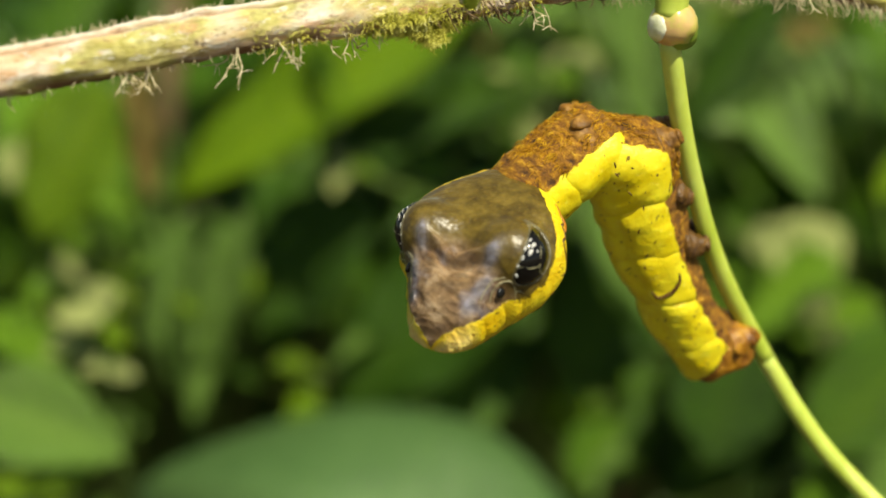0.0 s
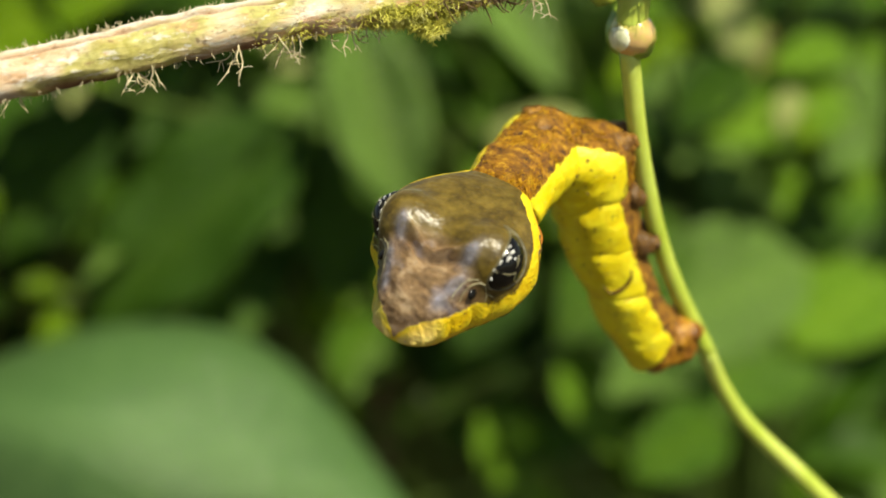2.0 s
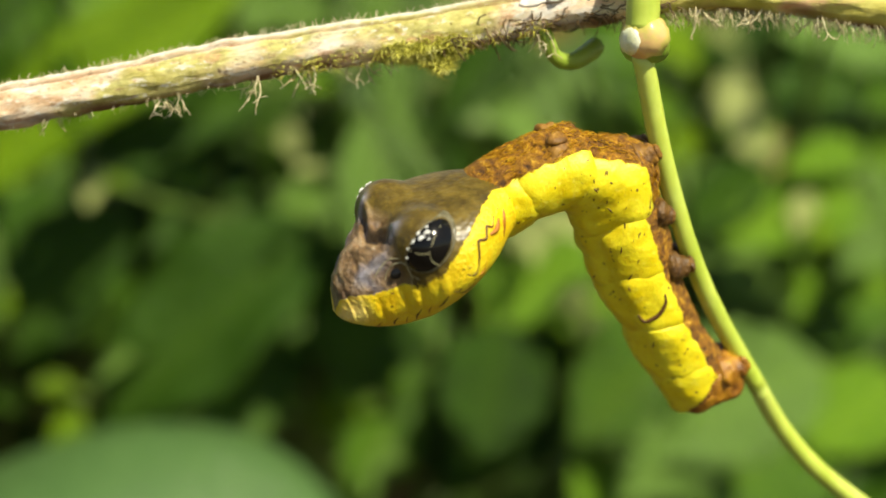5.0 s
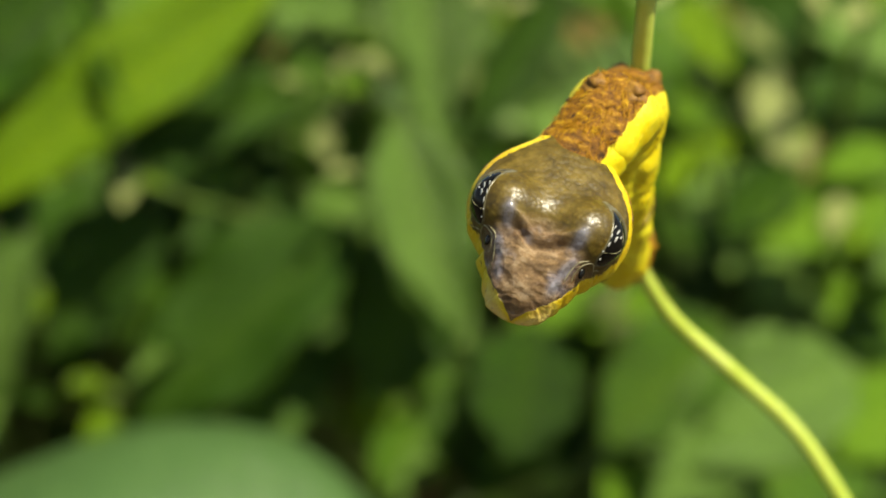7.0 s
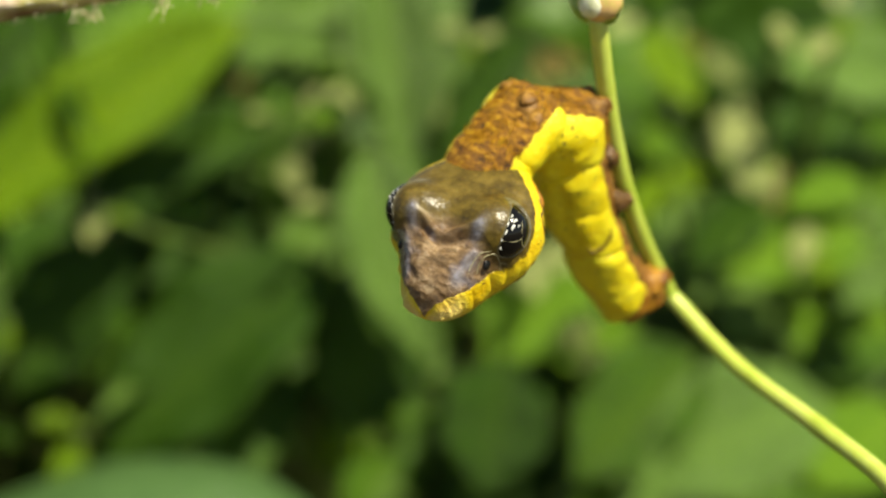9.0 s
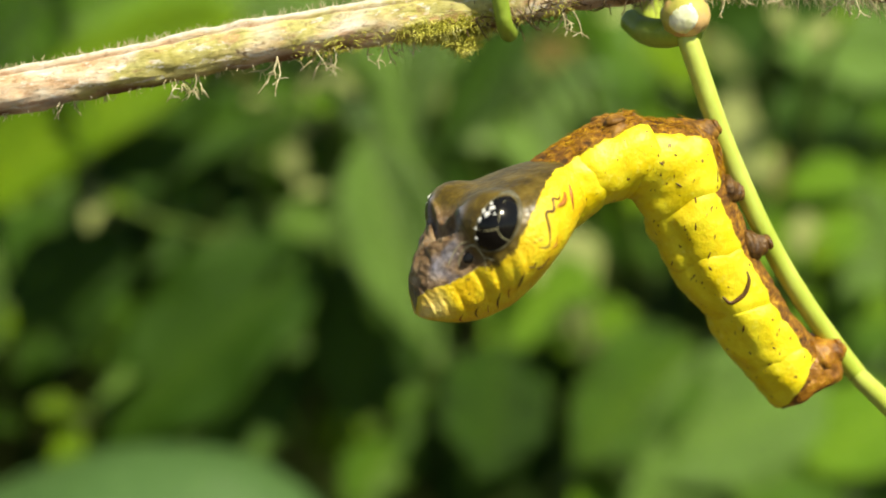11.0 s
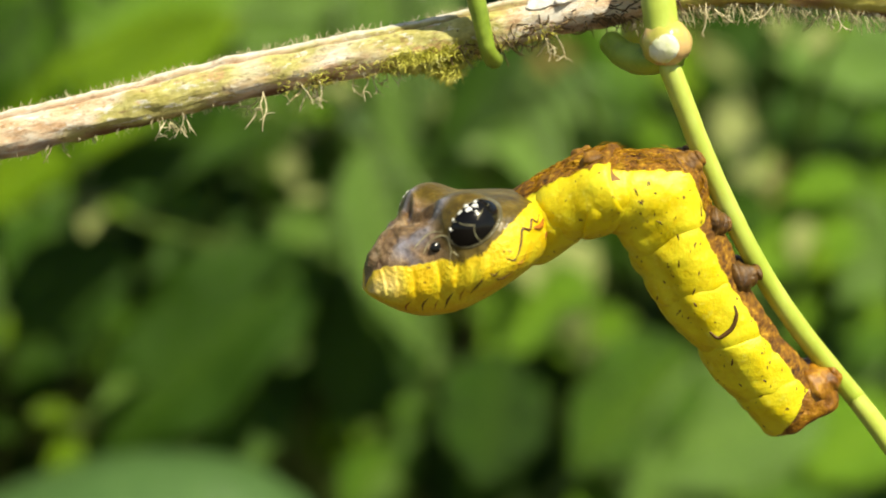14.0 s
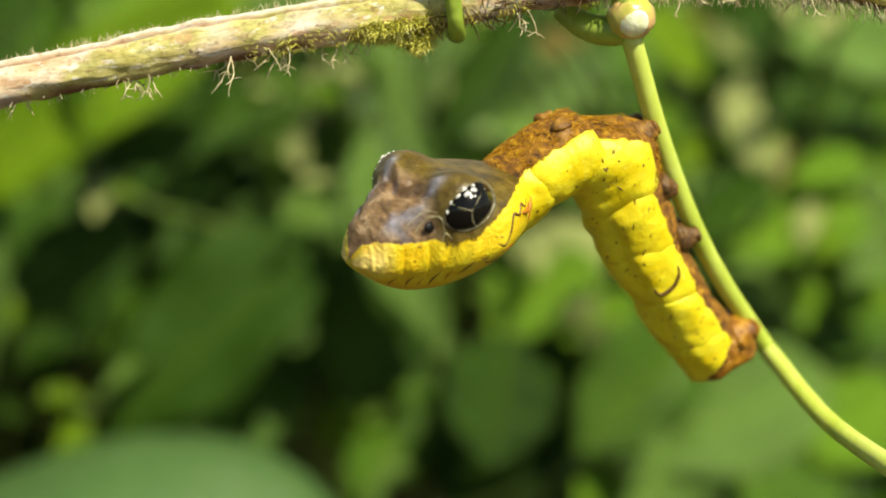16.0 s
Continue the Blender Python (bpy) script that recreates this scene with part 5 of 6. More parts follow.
    add_leaf(p, "grey", (-0.187, 0.544, 0.961), (-0.201, 0.488, 0.854), 0.019)
    add_leaf(p, "pale", (-0.132, 0.574, 1.001), (-0.121, 0.571, 0.988), 0.007, -1.0)
    add_leaf(p, "pale", (-0.137, 0.588, 1.007), (-0.133, 0.585, 0.996), 0.007, 33.0)
    add_leaf(p, "fresh", (-0.141, 0.575, 1.003), (-0.131, 0.572, 0.993), 0.008, 26.0)
    add_leaf(p, "grey", (-0.135, 0.579, 1), (-0.127, 0.577, 0.992), 0.006, -26.0)
    add_leaf(p, "pale", (-0.147, 0.554, 0.981), (-0.141, 0.55, 0.967), 0.007, -4.0)
    add_leaf(p, "pale", (-0.136, 0.536, 0.973), (-0.14, 0.533, 0.963), 0.004, 16.0)
    add_leaf(p, "fresh", (-0.144, 0.564, 0.974), (-0.145, 0.56, 0.96), 0.005, -22.0)
    add_leaf(p, "grey", (-0.148, 0.584, 0.966), (-0.139, 0.582, 0.957), 0.005, -13.0)
    add_leaf(p, "bright", (-0.187, 0.539, 0.941), (-0.176, 0.535, 0.925), 0.014)
    add_leaf(p, "bright", (-0.173, 0.526, 0.894), (-0.157, 0.523, 0.883), 0.013)
    add_leaf(p, "grey", (-0.274, 0.481, 0.879), (-0.219, 0.453, 0.876), 0.032)
    add_leaf(p, "grey", (-0.24, 0.46, 0.878), (-0.231, 0.427, 0.879), 0.012, -15.0)
    add_leaf(p, "dark", (-0.172, 0.546, 0.919), (-0.178, 0.524, 0.887), 0.026)
    add_leaf(p, "dark", (-0.194, 0.519, 0.892), (-0.171, 0.498, 0.893), 0.011, -1.0)
    add_leaf(p, "dark", (-0.158, 0.551, 0.937), (-0.166, 0.53, 0.91), 0.026)
    add_leaf(p, "dark", (-0.154, 0.524, 0.912), (-0.157, 0.504, 0.913), 0.009, -4.0)
    add_leaf(p, "grey", (-0.219, 0.56, 0.772), (-0.195, 0.575, 0.925), 0.029)
    add_leaf(p, "dark", (-0.227, 0.565, 0.865), (-0.163, 0.531, 0.862), 0.012, 25.0)
    add_leaf(p, "dark", (-0.269, 0.583, 0.759), (-0.248, 0.618, 0.98), 0.025)
    add_leaf(p, "dark", (-0.28, 0.622, 0.972), (-0.216, 0.574, 0.921), 0.007, -7.0)
    add_leaf(p, "mid", (-0.312, 0.593, 0.99), (-0.238, 0.538, 0.937), 0.039)
    add_leaf(p, "fresh", (-0.28, 0.567, 0.968), (-0.228, 0.516, 0.958), 0.022, 27.0)
    add_leaf(p, "bright", (-0.308, 0.592, 0.887), (-0.284, 0.597, 0.908), 0.021)
    add_leaf(p, "pale", (-0.287, 0.601, 0.892), (-0.278, 0.596, 0.875), 0.011, -22.0)
    add_leaf(p, "pale", (-0.279, 0.581, 0.886), (-0.265, 0.581, 0.887), 0.006, -3.0)
    add_leaf(p, "fresh", (-0.303, 0.608, 0.881), (-0.287, 0.606, 0.874), 0.010, -22.0)
    add_leaf(p, "grey", (-0.294, 0.611, 0.878), (-0.28, 0.61, 0.872), 0.006, -8.0)
    add_leaf(p, "bright", (-0.337, 0.627, 0.918), (-0.318, 0.622, 0.9), 0.024)
    add_leaf(p, "pale", (-0.332, 0.641, 0.892), (-0.318, 0.638, 0.881), 0.009, 14.0)
    add_leaf(p, "pale", (-0.31, 0.601, 0.889), (-0.313, 0.598, 0.878), 0.007, -12.0)
    add_leaf(p, "fresh", (-0.324, 0.62, 0.899), (-0.319, 0.616, 0.885), 0.008, -27.0)
    add_leaf(p, "grey", (-0.333, 0.636, 0.888), (-0.324, 0.634, 0.879), 0.006, -13.0)
    add_leaf(p, "bright", (-0.293, 0.627, 0.915), (-0.31, 0.621, 0.894), 0.019)
    add_leaf(p, "fresh", (-0.342, 0.615, 0.873), (-0.318, 0.611, 0.858), 0.027)
    add_leaf(p, "pale", (-0.297, 0.597, 0.859), (-0.294, 0.592, 0.842), 0.008, -28.0)
    add_leaf(p, "pale", (-0.306, 0.617, 0.848), (-0.307, 0.614, 0.835), 0.007, -1.0)
    add_leaf(p, "fresh", (-0.301, 0.601, 0.865), (-0.286, 0.6, 0.86), 0.008, 7.0)
    add_leaf(p, "grey", (-0.306, 0.59, 0.856), (-0.293, 0.591, 0.858), 0.005, -13.0)
    add_leaf(p, "bright", (-0.277, 0.603, 0.878), (-0.296, 0.596, 0.855), 0.016)
    add_leaf(p, "fresh", (-0.339, 0.637, 0.954), (-0.309, 0.618, 0.934), 0.029)
    add_leaf(p, "mid", (-0.326, 0.616, 0.952), (-0.31, 0.595, 0.947), 0.010, -18.0)
    add_leaf(p, "pale", (-0.252, 0.633, 0.882), (-0.242, 0.628, 0.865), 0.009, 17.0)
    add_leaf(p, "pale", (-0.251, 0.631, 0.882), (-0.238, 0.63, 0.876), 0.008, -32.0)
    add_leaf(p, "fresh", (-0.258, 0.633, 0.879), (-0.243, 0.63, 0.869), 0.006, -5.0)
    add_leaf(p, "grey", (-0.238, 0.605, 0.906), (-0.236, 0.601, 0.893), 0.006, -18.0)
    add_leaf(p, "fresh", (-0.247, 0.615, 0.873), (-0.228, 0.606, 0.842), 0.022)
    add_leaf(p, "fresh", (-0.222, 0.592, 0.864), (-0.222, 0.582, 0.852), 0.008, 7.0)
    add_leaf(p, "pale", (-0.219, 0.686, 0.949), (-0.205, 0.688, 0.957), 0.009, -33.0)
    add_leaf(p, "pale", (-0.217, 0.707, 0.963), (-0.212, 0.704, 0.953), 0.004, -7.0)
    add_leaf(p, "fresh", (-0.202, 0.655, 0.963), (-0.202, 0.651, 0.95), 0.005, -7.0)
    add_leaf(p, "grey", (-0.217, 0.701, 0.953), (-0.208, 0.699, 0.946), 0.007, 26.0)
    add_leaf(p, "bright", (-0.309, 0.573, 0.867), (-0.289, 0.577, 0.882), 0.020)
    add_leaf(p, "grey", (-0.297, 0.503, 0.859), (-0.217, 0.481, 0.879), 0.029)
    add_leaf(p, "grey", (-0.242, 0.485, 0.869), (-0.21, 0.452, 0.871), 0.012, -15.0)
    add_leaf(p, "mid", (-0.331, 0.657, 1.025), (-0.276, 0.607, 0.99), 0.029)
    add_leaf(p, "fresh", (-0.307, 0.63, 1.002), (-0.288, 0.58, 0.992), 0.011, -25.0)
    add_leaf(p, "mid", (-0.293, 0.667, 1.061), (-0.313, 0.624, 1.003), 0.032)
    # small bright leaves set where blurred sun spots show
    p = plant_at("twiggy shrub with small sunlit yellow-green leaves", (0.25, 0.95))
    add_leaf(p, "dark", (0.033, 0.577, 1.047), (-0.005, 0.551, 0.991), 0.022)
    add_leaf(p, "pale", (-0.059, 0.530, 1.021), (-0.038, 0.520, 1.018), 0.011)
    add_leaf(p, "bright", (-0.071, 0.536, 0.990), (-0.054, 0.525, 0.989), 0.009)
    add_leaf(p, "pale", (-0.130, 0.493, 0.991), (-0.132, 0.479, 0.978), 0.009)
    add_leaf(p, "bright", (-0.124, 0.475, 0.990), (-0.112, 0.466, 0.991), 0.006)
    add_leaf(p, "pale", (0.137, 0.514, 0.977), (0.134, 0.499, 0.959), 0.012)
    add_leaf(p, "bright", (0.137, 0.493, 0.973), (0.137, 0.480, 0.963), 0.008)
    add_leaf(p, "pale", (0.032, 0.547, 0.942), (0.048, 0.533, 0.927), 0.014)
    add_leaf(p, "fresh", (0.044, 0.516, 0.945), (0.052, 0.503, 0.934), 0.010)
    add_leaf(p, "bright", (-0.158, 0.484, 0.908), (-0.140, 0.475, 0.911), 0.009)
    add_leaf(p, "pale", (-0.006, 0.573, 1.048), (0.005, 0.562, 1.046), 0.007)
    add_leaf(p, "pale", (0.019, 0.572, 1.046), (0.009, 0.561, 1.043), 0.006)
    add_leaf(p, "bright", (0.007, 0.564, 1.043), (0.009, 0.552, 1.036), 0.005)
    add_leaf(p, "pale", (0.118, 0.505, 1.057), (0.121, 0.492, 1.047), 0.007)
    add_leaf(p, "pale", (0.142, 0.512, 1.050), (0.129, 0.499, 1.043), 0.008)
    add_leaf(p, "bright", (0.152, 0.534, 1.057), (0.148, 0.520, 1.046), 0.007)
    add_leaf(p, "fresh", (-0.042, 0.566, 1.030), (-0.053, 0.555, 1.029), 0.007)
    add_leaf(p, "pale", (-0.047, 0.486, 0.992), (-0.056, 0.476, 0.993), 0.005)
    add_leaf(p, "bright", (-0.090, 0.525, 1.004), (-0.084, 0.513, 0.999), 0.005)
    add_leaf(p, "pale", (-0.073, 0.537, 1.017), (-0.080, 0.526, 1.018), 0.005)
    add_leaf(p, "bright", (-0.171, 0.513, 0.935), (-0.177, 0.501, 0.932), 0.007)
    add_leaf(p, "fresh", (-0.159, 0.516, 0.953), (-0.164, 0.504, 0.950), 0.006)
    p = plant_at("leafy sapling with broad and small mixed green leaves", (-0.45, 0.7))
    add_leaf(p, "grey", (-0.212, 0.350, 0.943), (-0.160, 0.344, 0.932), 0.025, 0)
    add_leaf(p, "fresh", (-0.225, 0.384, 0.956), (-0.191, 0.375, 0.947), 0.016, 0)
    add_leaf(p, "pale", (-0.193, 0.392, 0.964), (-0.175, 0.384, 0.967), 0.008, 0)
    add_leaf(p, "pale", (-0.176, 0.372, 0.964), (-0.186, 0.358, 0.967), 0.010, 0)
    add_leaf(p, "bright", (-0.178, 0.376, 0.961), (-0.166, 0.364, 0.957), 0.007, 0)
    add_leaf(p, "pale", (-0.186, 0.375, 0.956), (-0.191, 0.361, 0.954), 0.008, 0)
    add_leaf(p, "pale", (-0.190, 0.378, 0.949), (-0.172, 0.368, 0.946), 0.009, 0)
    add_leaf(p, "bright", (-0.215, 0.403, 0.933), (-0.202, 0.390, 0.926), 0.008, 0)
    add_leaf(p, "pale", (-0.172, 0.363, 0.950), (-0.158, 0.353, 0.952), 0.006, 0)
    add_leaf(p, "fresh", (-0.208, 0.395, 0.967), (-0.206, 0.381, 0.961), 0.007, 0)
    add_leaf(p, "bright", (-0.166, 0.406, 0.959), (-0.155, 0.395, 0.958), 0.005, 0)
    add_leaf(p, "fresh", (-0.175, 0.410, 0.970), (-0.178, 0.397, 0.971), 0.005, 0)
    add_leaf(p, "grey", (0.106, 0.490, 0.889), (0.064, 0.469, 0.868), 0.026, 0)
    add_leaf(p, "fresh", (0.052, 0.504, 0.871), (0.076, 0.478, 0.834), 0.021, 0)
    add_leaf(p, "mid", (0.108, 0.459, 0.863), (0.072, 0.441, 0.849), 0.025, 0)
    s = tagged(new("dry_stalk"), "dry brown stalk standing among green leaves", "stalk")
    part("stem", tube("stem", spline([Vector(q) for q in ((0.019, 0.623, 0.902), (-0.009, 0.609, 0.853), (-0.026, 0.601, 0.823), (-0.026, 0.601, 0.247), (-0.026, 0.601, 0))], 6), 0.0035, STALK, 8), s)
    s = tagged(new("dry_stalk"), "thick tan stalk behind blade leaves", "stalk")
    part("stem", tube("stem", spline([Vector(q) for q in ((-0.291, 0.737, 1.022), (-0.303, 0.69, 0.852), (-0.31, 0.662, 0.75), (-0.31, 0.662, 0.225), (-0.31, 0.662, 0))], 6), 0.0083, STALK, 8), s)


def build_filler():
    """Foliage deeper in the thicket, its shade put in as dark leaf colour: uncounted leaves, one object for each depth.
    """
    rng = random.Random(11)
    # bright and pale bits are coloured as sun spots, dark ones as shade
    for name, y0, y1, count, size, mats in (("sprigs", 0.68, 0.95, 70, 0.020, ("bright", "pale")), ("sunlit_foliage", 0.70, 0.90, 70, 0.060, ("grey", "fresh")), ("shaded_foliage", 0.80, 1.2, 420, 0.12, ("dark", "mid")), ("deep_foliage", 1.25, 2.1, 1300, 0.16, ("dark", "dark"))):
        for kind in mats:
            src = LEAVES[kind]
            sv = [v.co.copy() for v in src.vertices]
            sf = [tuple(p.vertices) for p in src.polygons]
            rib = [a.value for a in src.attributes["rib"].data]
            verts, faces, ribs = [], [], []
            for k in range(count // 2):
                y = rng.uniform(y0, y1)
                x = rng.uniform(-0.66, 0.45) * (y + 0.1)
                z = 1.1 + y * rng.uniform(-0.66, 0.02)
                if name == "deep_foliage":
                    x, z = rng.uniform(-1.9, 1.5), rng.uniform(0.2, 1.16)
                b = Vector((x, y, max(0.1, z)))
                d = Vector((rng.uniform(-1, 1), rng.uniform(-0.5, 0.2), rng.uniform(-1.0, 0.1))).normalized()
                ln = size * rng.uniform(0.7, 1.5)
                m = leaf_pose(b, b + d * ln, ln * rng.uniform(0.35, 0.6), rng.uniform(-40, 40))
                o = len(verts)
                verts += [m @ v for v in sv]
                faces += [tuple(i + o for i in f) for f in sf]
                ribs += rib
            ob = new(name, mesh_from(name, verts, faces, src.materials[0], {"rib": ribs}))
            tagged(ob, "dense green foliage deep in the thicket, coloured for sun and shade", "foliage", kind="stuff")
    me = bpy.data.meshes.new("ground")
    n, verts = 40, []
    for i in range(n + 1):
        for j in range(n + 1):
            x, y = (-1 + 2 * i / n), (-1 + 2 * j / n)
            x, y = math.copysign(abs(x) ** 3, x) * 400, math.copysign(abs(y) ** 3, y) * 400
            verts.append((x, y, 0.05 * noise.noise(Vector((x, y, 0)) * 0.7)))
    ob = new("ground", mesh_from("ground", verts, [tuple(reversed(f)) for f in grid_faces(n + 1, n + 1, False)], SOIL))
    tagged(ob, "dark forest soil with leaf litter", "ground", kind="structure")


CATERPILLAR, NECK, FALSE_HEAD, REAR_END = build_caterpillar()
THE_VINE, NODE, LOWER_STEM = build_vine()
THE_TENDRIL = build_tendril()
THE_BRANCH = build_branch()
build_thicket()
build_filler()


def curl(degrees):
    """The rear end's pose when it bends towards the vine about the last joint."""
    a, px, pz = radians(degrees), 8.8 * MM, -34.4 * MM
    return pose(px - (px * math.cos(a) - pz * math.sin(a)), 0, pz - (px * math.sin(a) + pz * math.cos(a)), 0, -degrees, 0)


def motions():
    """The held plant turns and sways; the caterpillar rides on the vine and swings its head."""
    swing = [
    (0, pose(-0.00320, 0.15769, 1.07948, 10.7, 6.1, 20.8)),
    (0.5, pose(0.01175, 0.15653, 1.07516, 9.9, 8.0, 17.0)),
    (1, pose(0.01893, 0.16050, 1.07008, 8.6, 8.9, 13.3)),
    (1.5, pose(0.02725, 0.15622, 1.07100, 9.5, 9.8, 10.8)),
    (2, pose(0.02337, 0.16163, 1.06570, 7.9, 9.0, 12.4)),
    (2.5, pose(0.02927, 0.15535, 1.07015, 2.8, 4.8, 0.4)),
    (3, pose(0.02544, 0.15252, 1.07499, -0.8, -5.4, -6.9)),
    (3.5, pose(0.02197, 0.14688, 1.07761, -2.4, -2.4, 4.2)),
    (4, pose(0.02226, 0.14736, 1.07837, -2.7, -0.4, 8.8)),
    (6.5, pose(0.02079, 0.16657, 1.07899, 19.8, 9.4, 30.0)),
    (7, pose(0.02012, 0.16962, 1.08447, 8.9, -2.8, 70.8)),
    (7.5, pose(0.01647, 0.17491, 1.08849, 5.6, -4.7, 74.4)),
    (8, pose(0.01805, 0.16462, 1.08782, 5.6, -5.3, 67.6)),
    (8.5, pose(0.01815, 0.17163, 1.08657, 16.9, 2.4, 33.4)),
    (10.8, pose(0.02490, 0.16014, 1.08248, -9.5, 1.1, 17.0)),
    (11, pose(0.02713, 0.15775, 1.08297, -8.9, 0.9, 11.0)),
    (11.5, pose(0.02511, 0.15388, 1.08316, -4.8, 0.7, 9.1)),
    (12, pose(0.02313, 0.15258, 1.08242, -4.6, -1.0, 10.5)),
    (12.5, pose(0.02350, 0.15438, 1.08265, -5.3, -0.3, 10.8)),
    (13, pose(0.02442, 0.15495, 1.08245, -5.0, -2.7, 6.1)),
    (13.5, pose(0.02593, 0.15111, 1.08201, -3.8, -2.0, 8.4)),
    (14, pose(0.02428, 0.15077, 1.08145, -3.6, -2.6, 7.4)),
    (14.5, pose(0.02222, 0.15053, 1.08110, -3.6, -2.3, 7.8)),
    (15, pose(0.02269, 0.15341, 1.08269, -4.4, -1.7, 9.3)),
    (15.5, pose(0.02085, 0.15468, 1.08183, -4.7, -0.9, 7.5)),
    (16, pose(0.02035, 0.15907, 1.08157, 1.5, 0.7, 18.9)),
    ]
    walk(CATERPILLAR, swing)
    walk(THE_VINE, swing)
    walk(NECK, [
    (0, pose(-0.00784, 0.00000, -0.01405, 3.0, -29.3, 28.3)),
    (0.5, pose(-0.00784, 0.00000, -0.01405, 3.0, -32.9, 33.3)),
    (1, pose(-0.00784, 0.00000, -0.01405, 3.0, -16.5, 45.9)),
    (1.5, pose(-0.00784, 0.00000, -0.01405, 3.0, -19.1, 47.2)),
    (2, pose(-0.00784, 0.00000, -0.01405, 3.0, -11.0, 51.4)),
    (2.5, pose(-0.00784, 0.00000, -0.01405, 3.0, -10.7, 49.3)),
    (3, pose(-0.00784, 0.00000, -0.01405, 0.0, -10.7, 45.2)),
    (3.5, pose(-0.00784, 0.00000, -0.01405, 0.0, -24.5, -0.2)),
    (4, pose(-0.00784, 0.00000, -0.01405, 0.0, -20.5, -6.3)),
    (6.5, pose(-0.00784, 0.00000, -0.01405, 7.0, -37.5, 26.0)),
    (7, pose(-0.00784, 0.00000, -0.01405, 7.0, -37.5, -20.3)),
    (7.5, pose(-0.00784, 0.00000, -0.01405, 7.0, -38.8, -13.6)),
    (8, pose(-0.00784, 0.00000, -0.01405, 7.0, -34.8, -22.0)),
    (8.5, pose(-0.00784, 0.00000, -0.01405, 7.0, -40.0, 26.0)),
    (10.8, pose(-0.00784, 0.00000, -0.01405, 0.0, -23.5, -0.6)),
    (11, pose(-0.00784, 0.00000, -0.01405, 0.1, -23.2, 2.9)),
    (11.5, pose(-0.00784, 0.00000, -0.01405, 0.2, -26.2, -12.4)),
    (12, pose(-0.00784, 0.00000, -0.01405, 0.3, -23.7, 0.1)),
    (12.5, pose(-0.00784, 0.00000, -0.01405, 0.5, -23.7, -3.7)),
    (13, pose(-0.00784, 0.00000, -0.01405, 0.7, -19.8, 9.4)),
    (13.5, pose(-0.00784, 0.00000, -0.01405, 0.8, -20.8, -30.9)),
    (14, pose(-0.00784, 0.00000, -0.01405, 0.9, -22.7, -29.3)),
    (14.5, pose(-0.00784, 0.00000, -0.01405, 1.1, -24.0, -26.0)),
    (15, pose(-0.00784, 0.00000, -0.01405, 1.2, -21.3, -18.7)),
    (15.5, pose(-0.00784, 0.00000, -0.01405, 1.4, -25.5, -11.3)),
    (16, pose(-0.00784, 0.00000, -0.01405, 1.5, -27.1, 5.1)),
    ])
    walk(FALSE_HEAD, [
    (0, pose(-0.01689, -0.00487, -0.01982, -4.9, -21.7, 54.7)),
    (0.5, pose(-0.01639, -0.00561, -0.02067, -2.8, -16.2, 55.8)),
    (1, pose(-0.01806, -0.01054, -0.01841, -2.9, -16.9, 51.8)),
    (1.5, pose(-0.01688, -0.00975, -0.01866, 0.2, -15.4, 51.8)),
    (2, pose(-0.01767, -0.01231, -0.01710, 2.2, -17.4, 50.5)),
    (2.5, pose(-0.01781, -0.01159, -0.01695, -3.6, -18.6, 52.5)),
    (3, pose(-0.01741, -0.01167, -0.01668, -3.2, -17.3, 24.5)),
    (3.5, pose(-0.01710, -0.00176, -0.01853, -0.7, -18.9, 4.2)),
    (4, pose(-0.01842, -0.00042, -0.01809, 0.1, -22.8, 1.4)),
    (6.5, pose(-0.01465, -0.00380, -0.02004, 0.4, -26.6, 43.9)),
    (7, pose(-0.01533, 0.00277, -0.02018, 10.7, -32.2, 2.6)),
    (7.5, pose(-0.01515, 0.00177, -0.02010, 5.3, -37.9, -6.4)),
    (8, pose(-0.01394, 0.00256, -0.01864, 5.1, -32.0, 4.5)),
    (8.5, pose(-0.01277, -0.00368, -0.02115, -6.8, -23.4, 46.3)),
    (10.8, pose(-0.01728, -0.00106, -0.01830, 2.3, -26.2, 7.7)),
    (11, pose(-0.01696, -0.00165, -0.01814, 3.4, -27.8, 10.4)),
    (11.5, pose(-0.01723, 0.00164, -0.01893, -1.2, -18.9, 16.5)),
    (12, pose(-0.01721, -0.00057, -0.01828, 0.9, -21.6, 14.5)),
    (12.5, pose(-0.01758, 0.00009, -0.01842, -0.3, -21.7, 13.2)),
    (13, pose(-0.01699, -0.00212, -0.01747, 1.2, -24.2, 18.5)),
    (13.5, pose(-0.01648, 0.00517, -0.01788, -2.4, -2.7, 23.8)),
    (14, pose(-0.01647, 0.00485, -0.01820, -0.7, -2.8, 18.4)),
    (14.5, pose(-0.01659, 0.00427, -0.01838, -0.8, -3.1, 16.5)),
    (15, pose(-0.01739, 0.00324, -0.01799, -0.8, -3.2, 14.3)),
    (15.5, pose(-0.01690, 0.00182, -0.01845, 0.6, -5.3, 18.2)),
    (16, pose(-0.01681, -0.00081, -0.01865, 3.1, -1.5, 18.6)),
    ])
    for piece in REAR_END:                                  # the rear ring curls towards the vine and back
        walk(piece, [(t, curl(a)) for t, a in ((0, 4), (2.0, 4), (3.0, 1), (3.5, 0), (4.2, 0), (6.5, 4), (8.5, 4), (10.8, 1), (12.5, 0), (15.5, 0), (16, 1))])
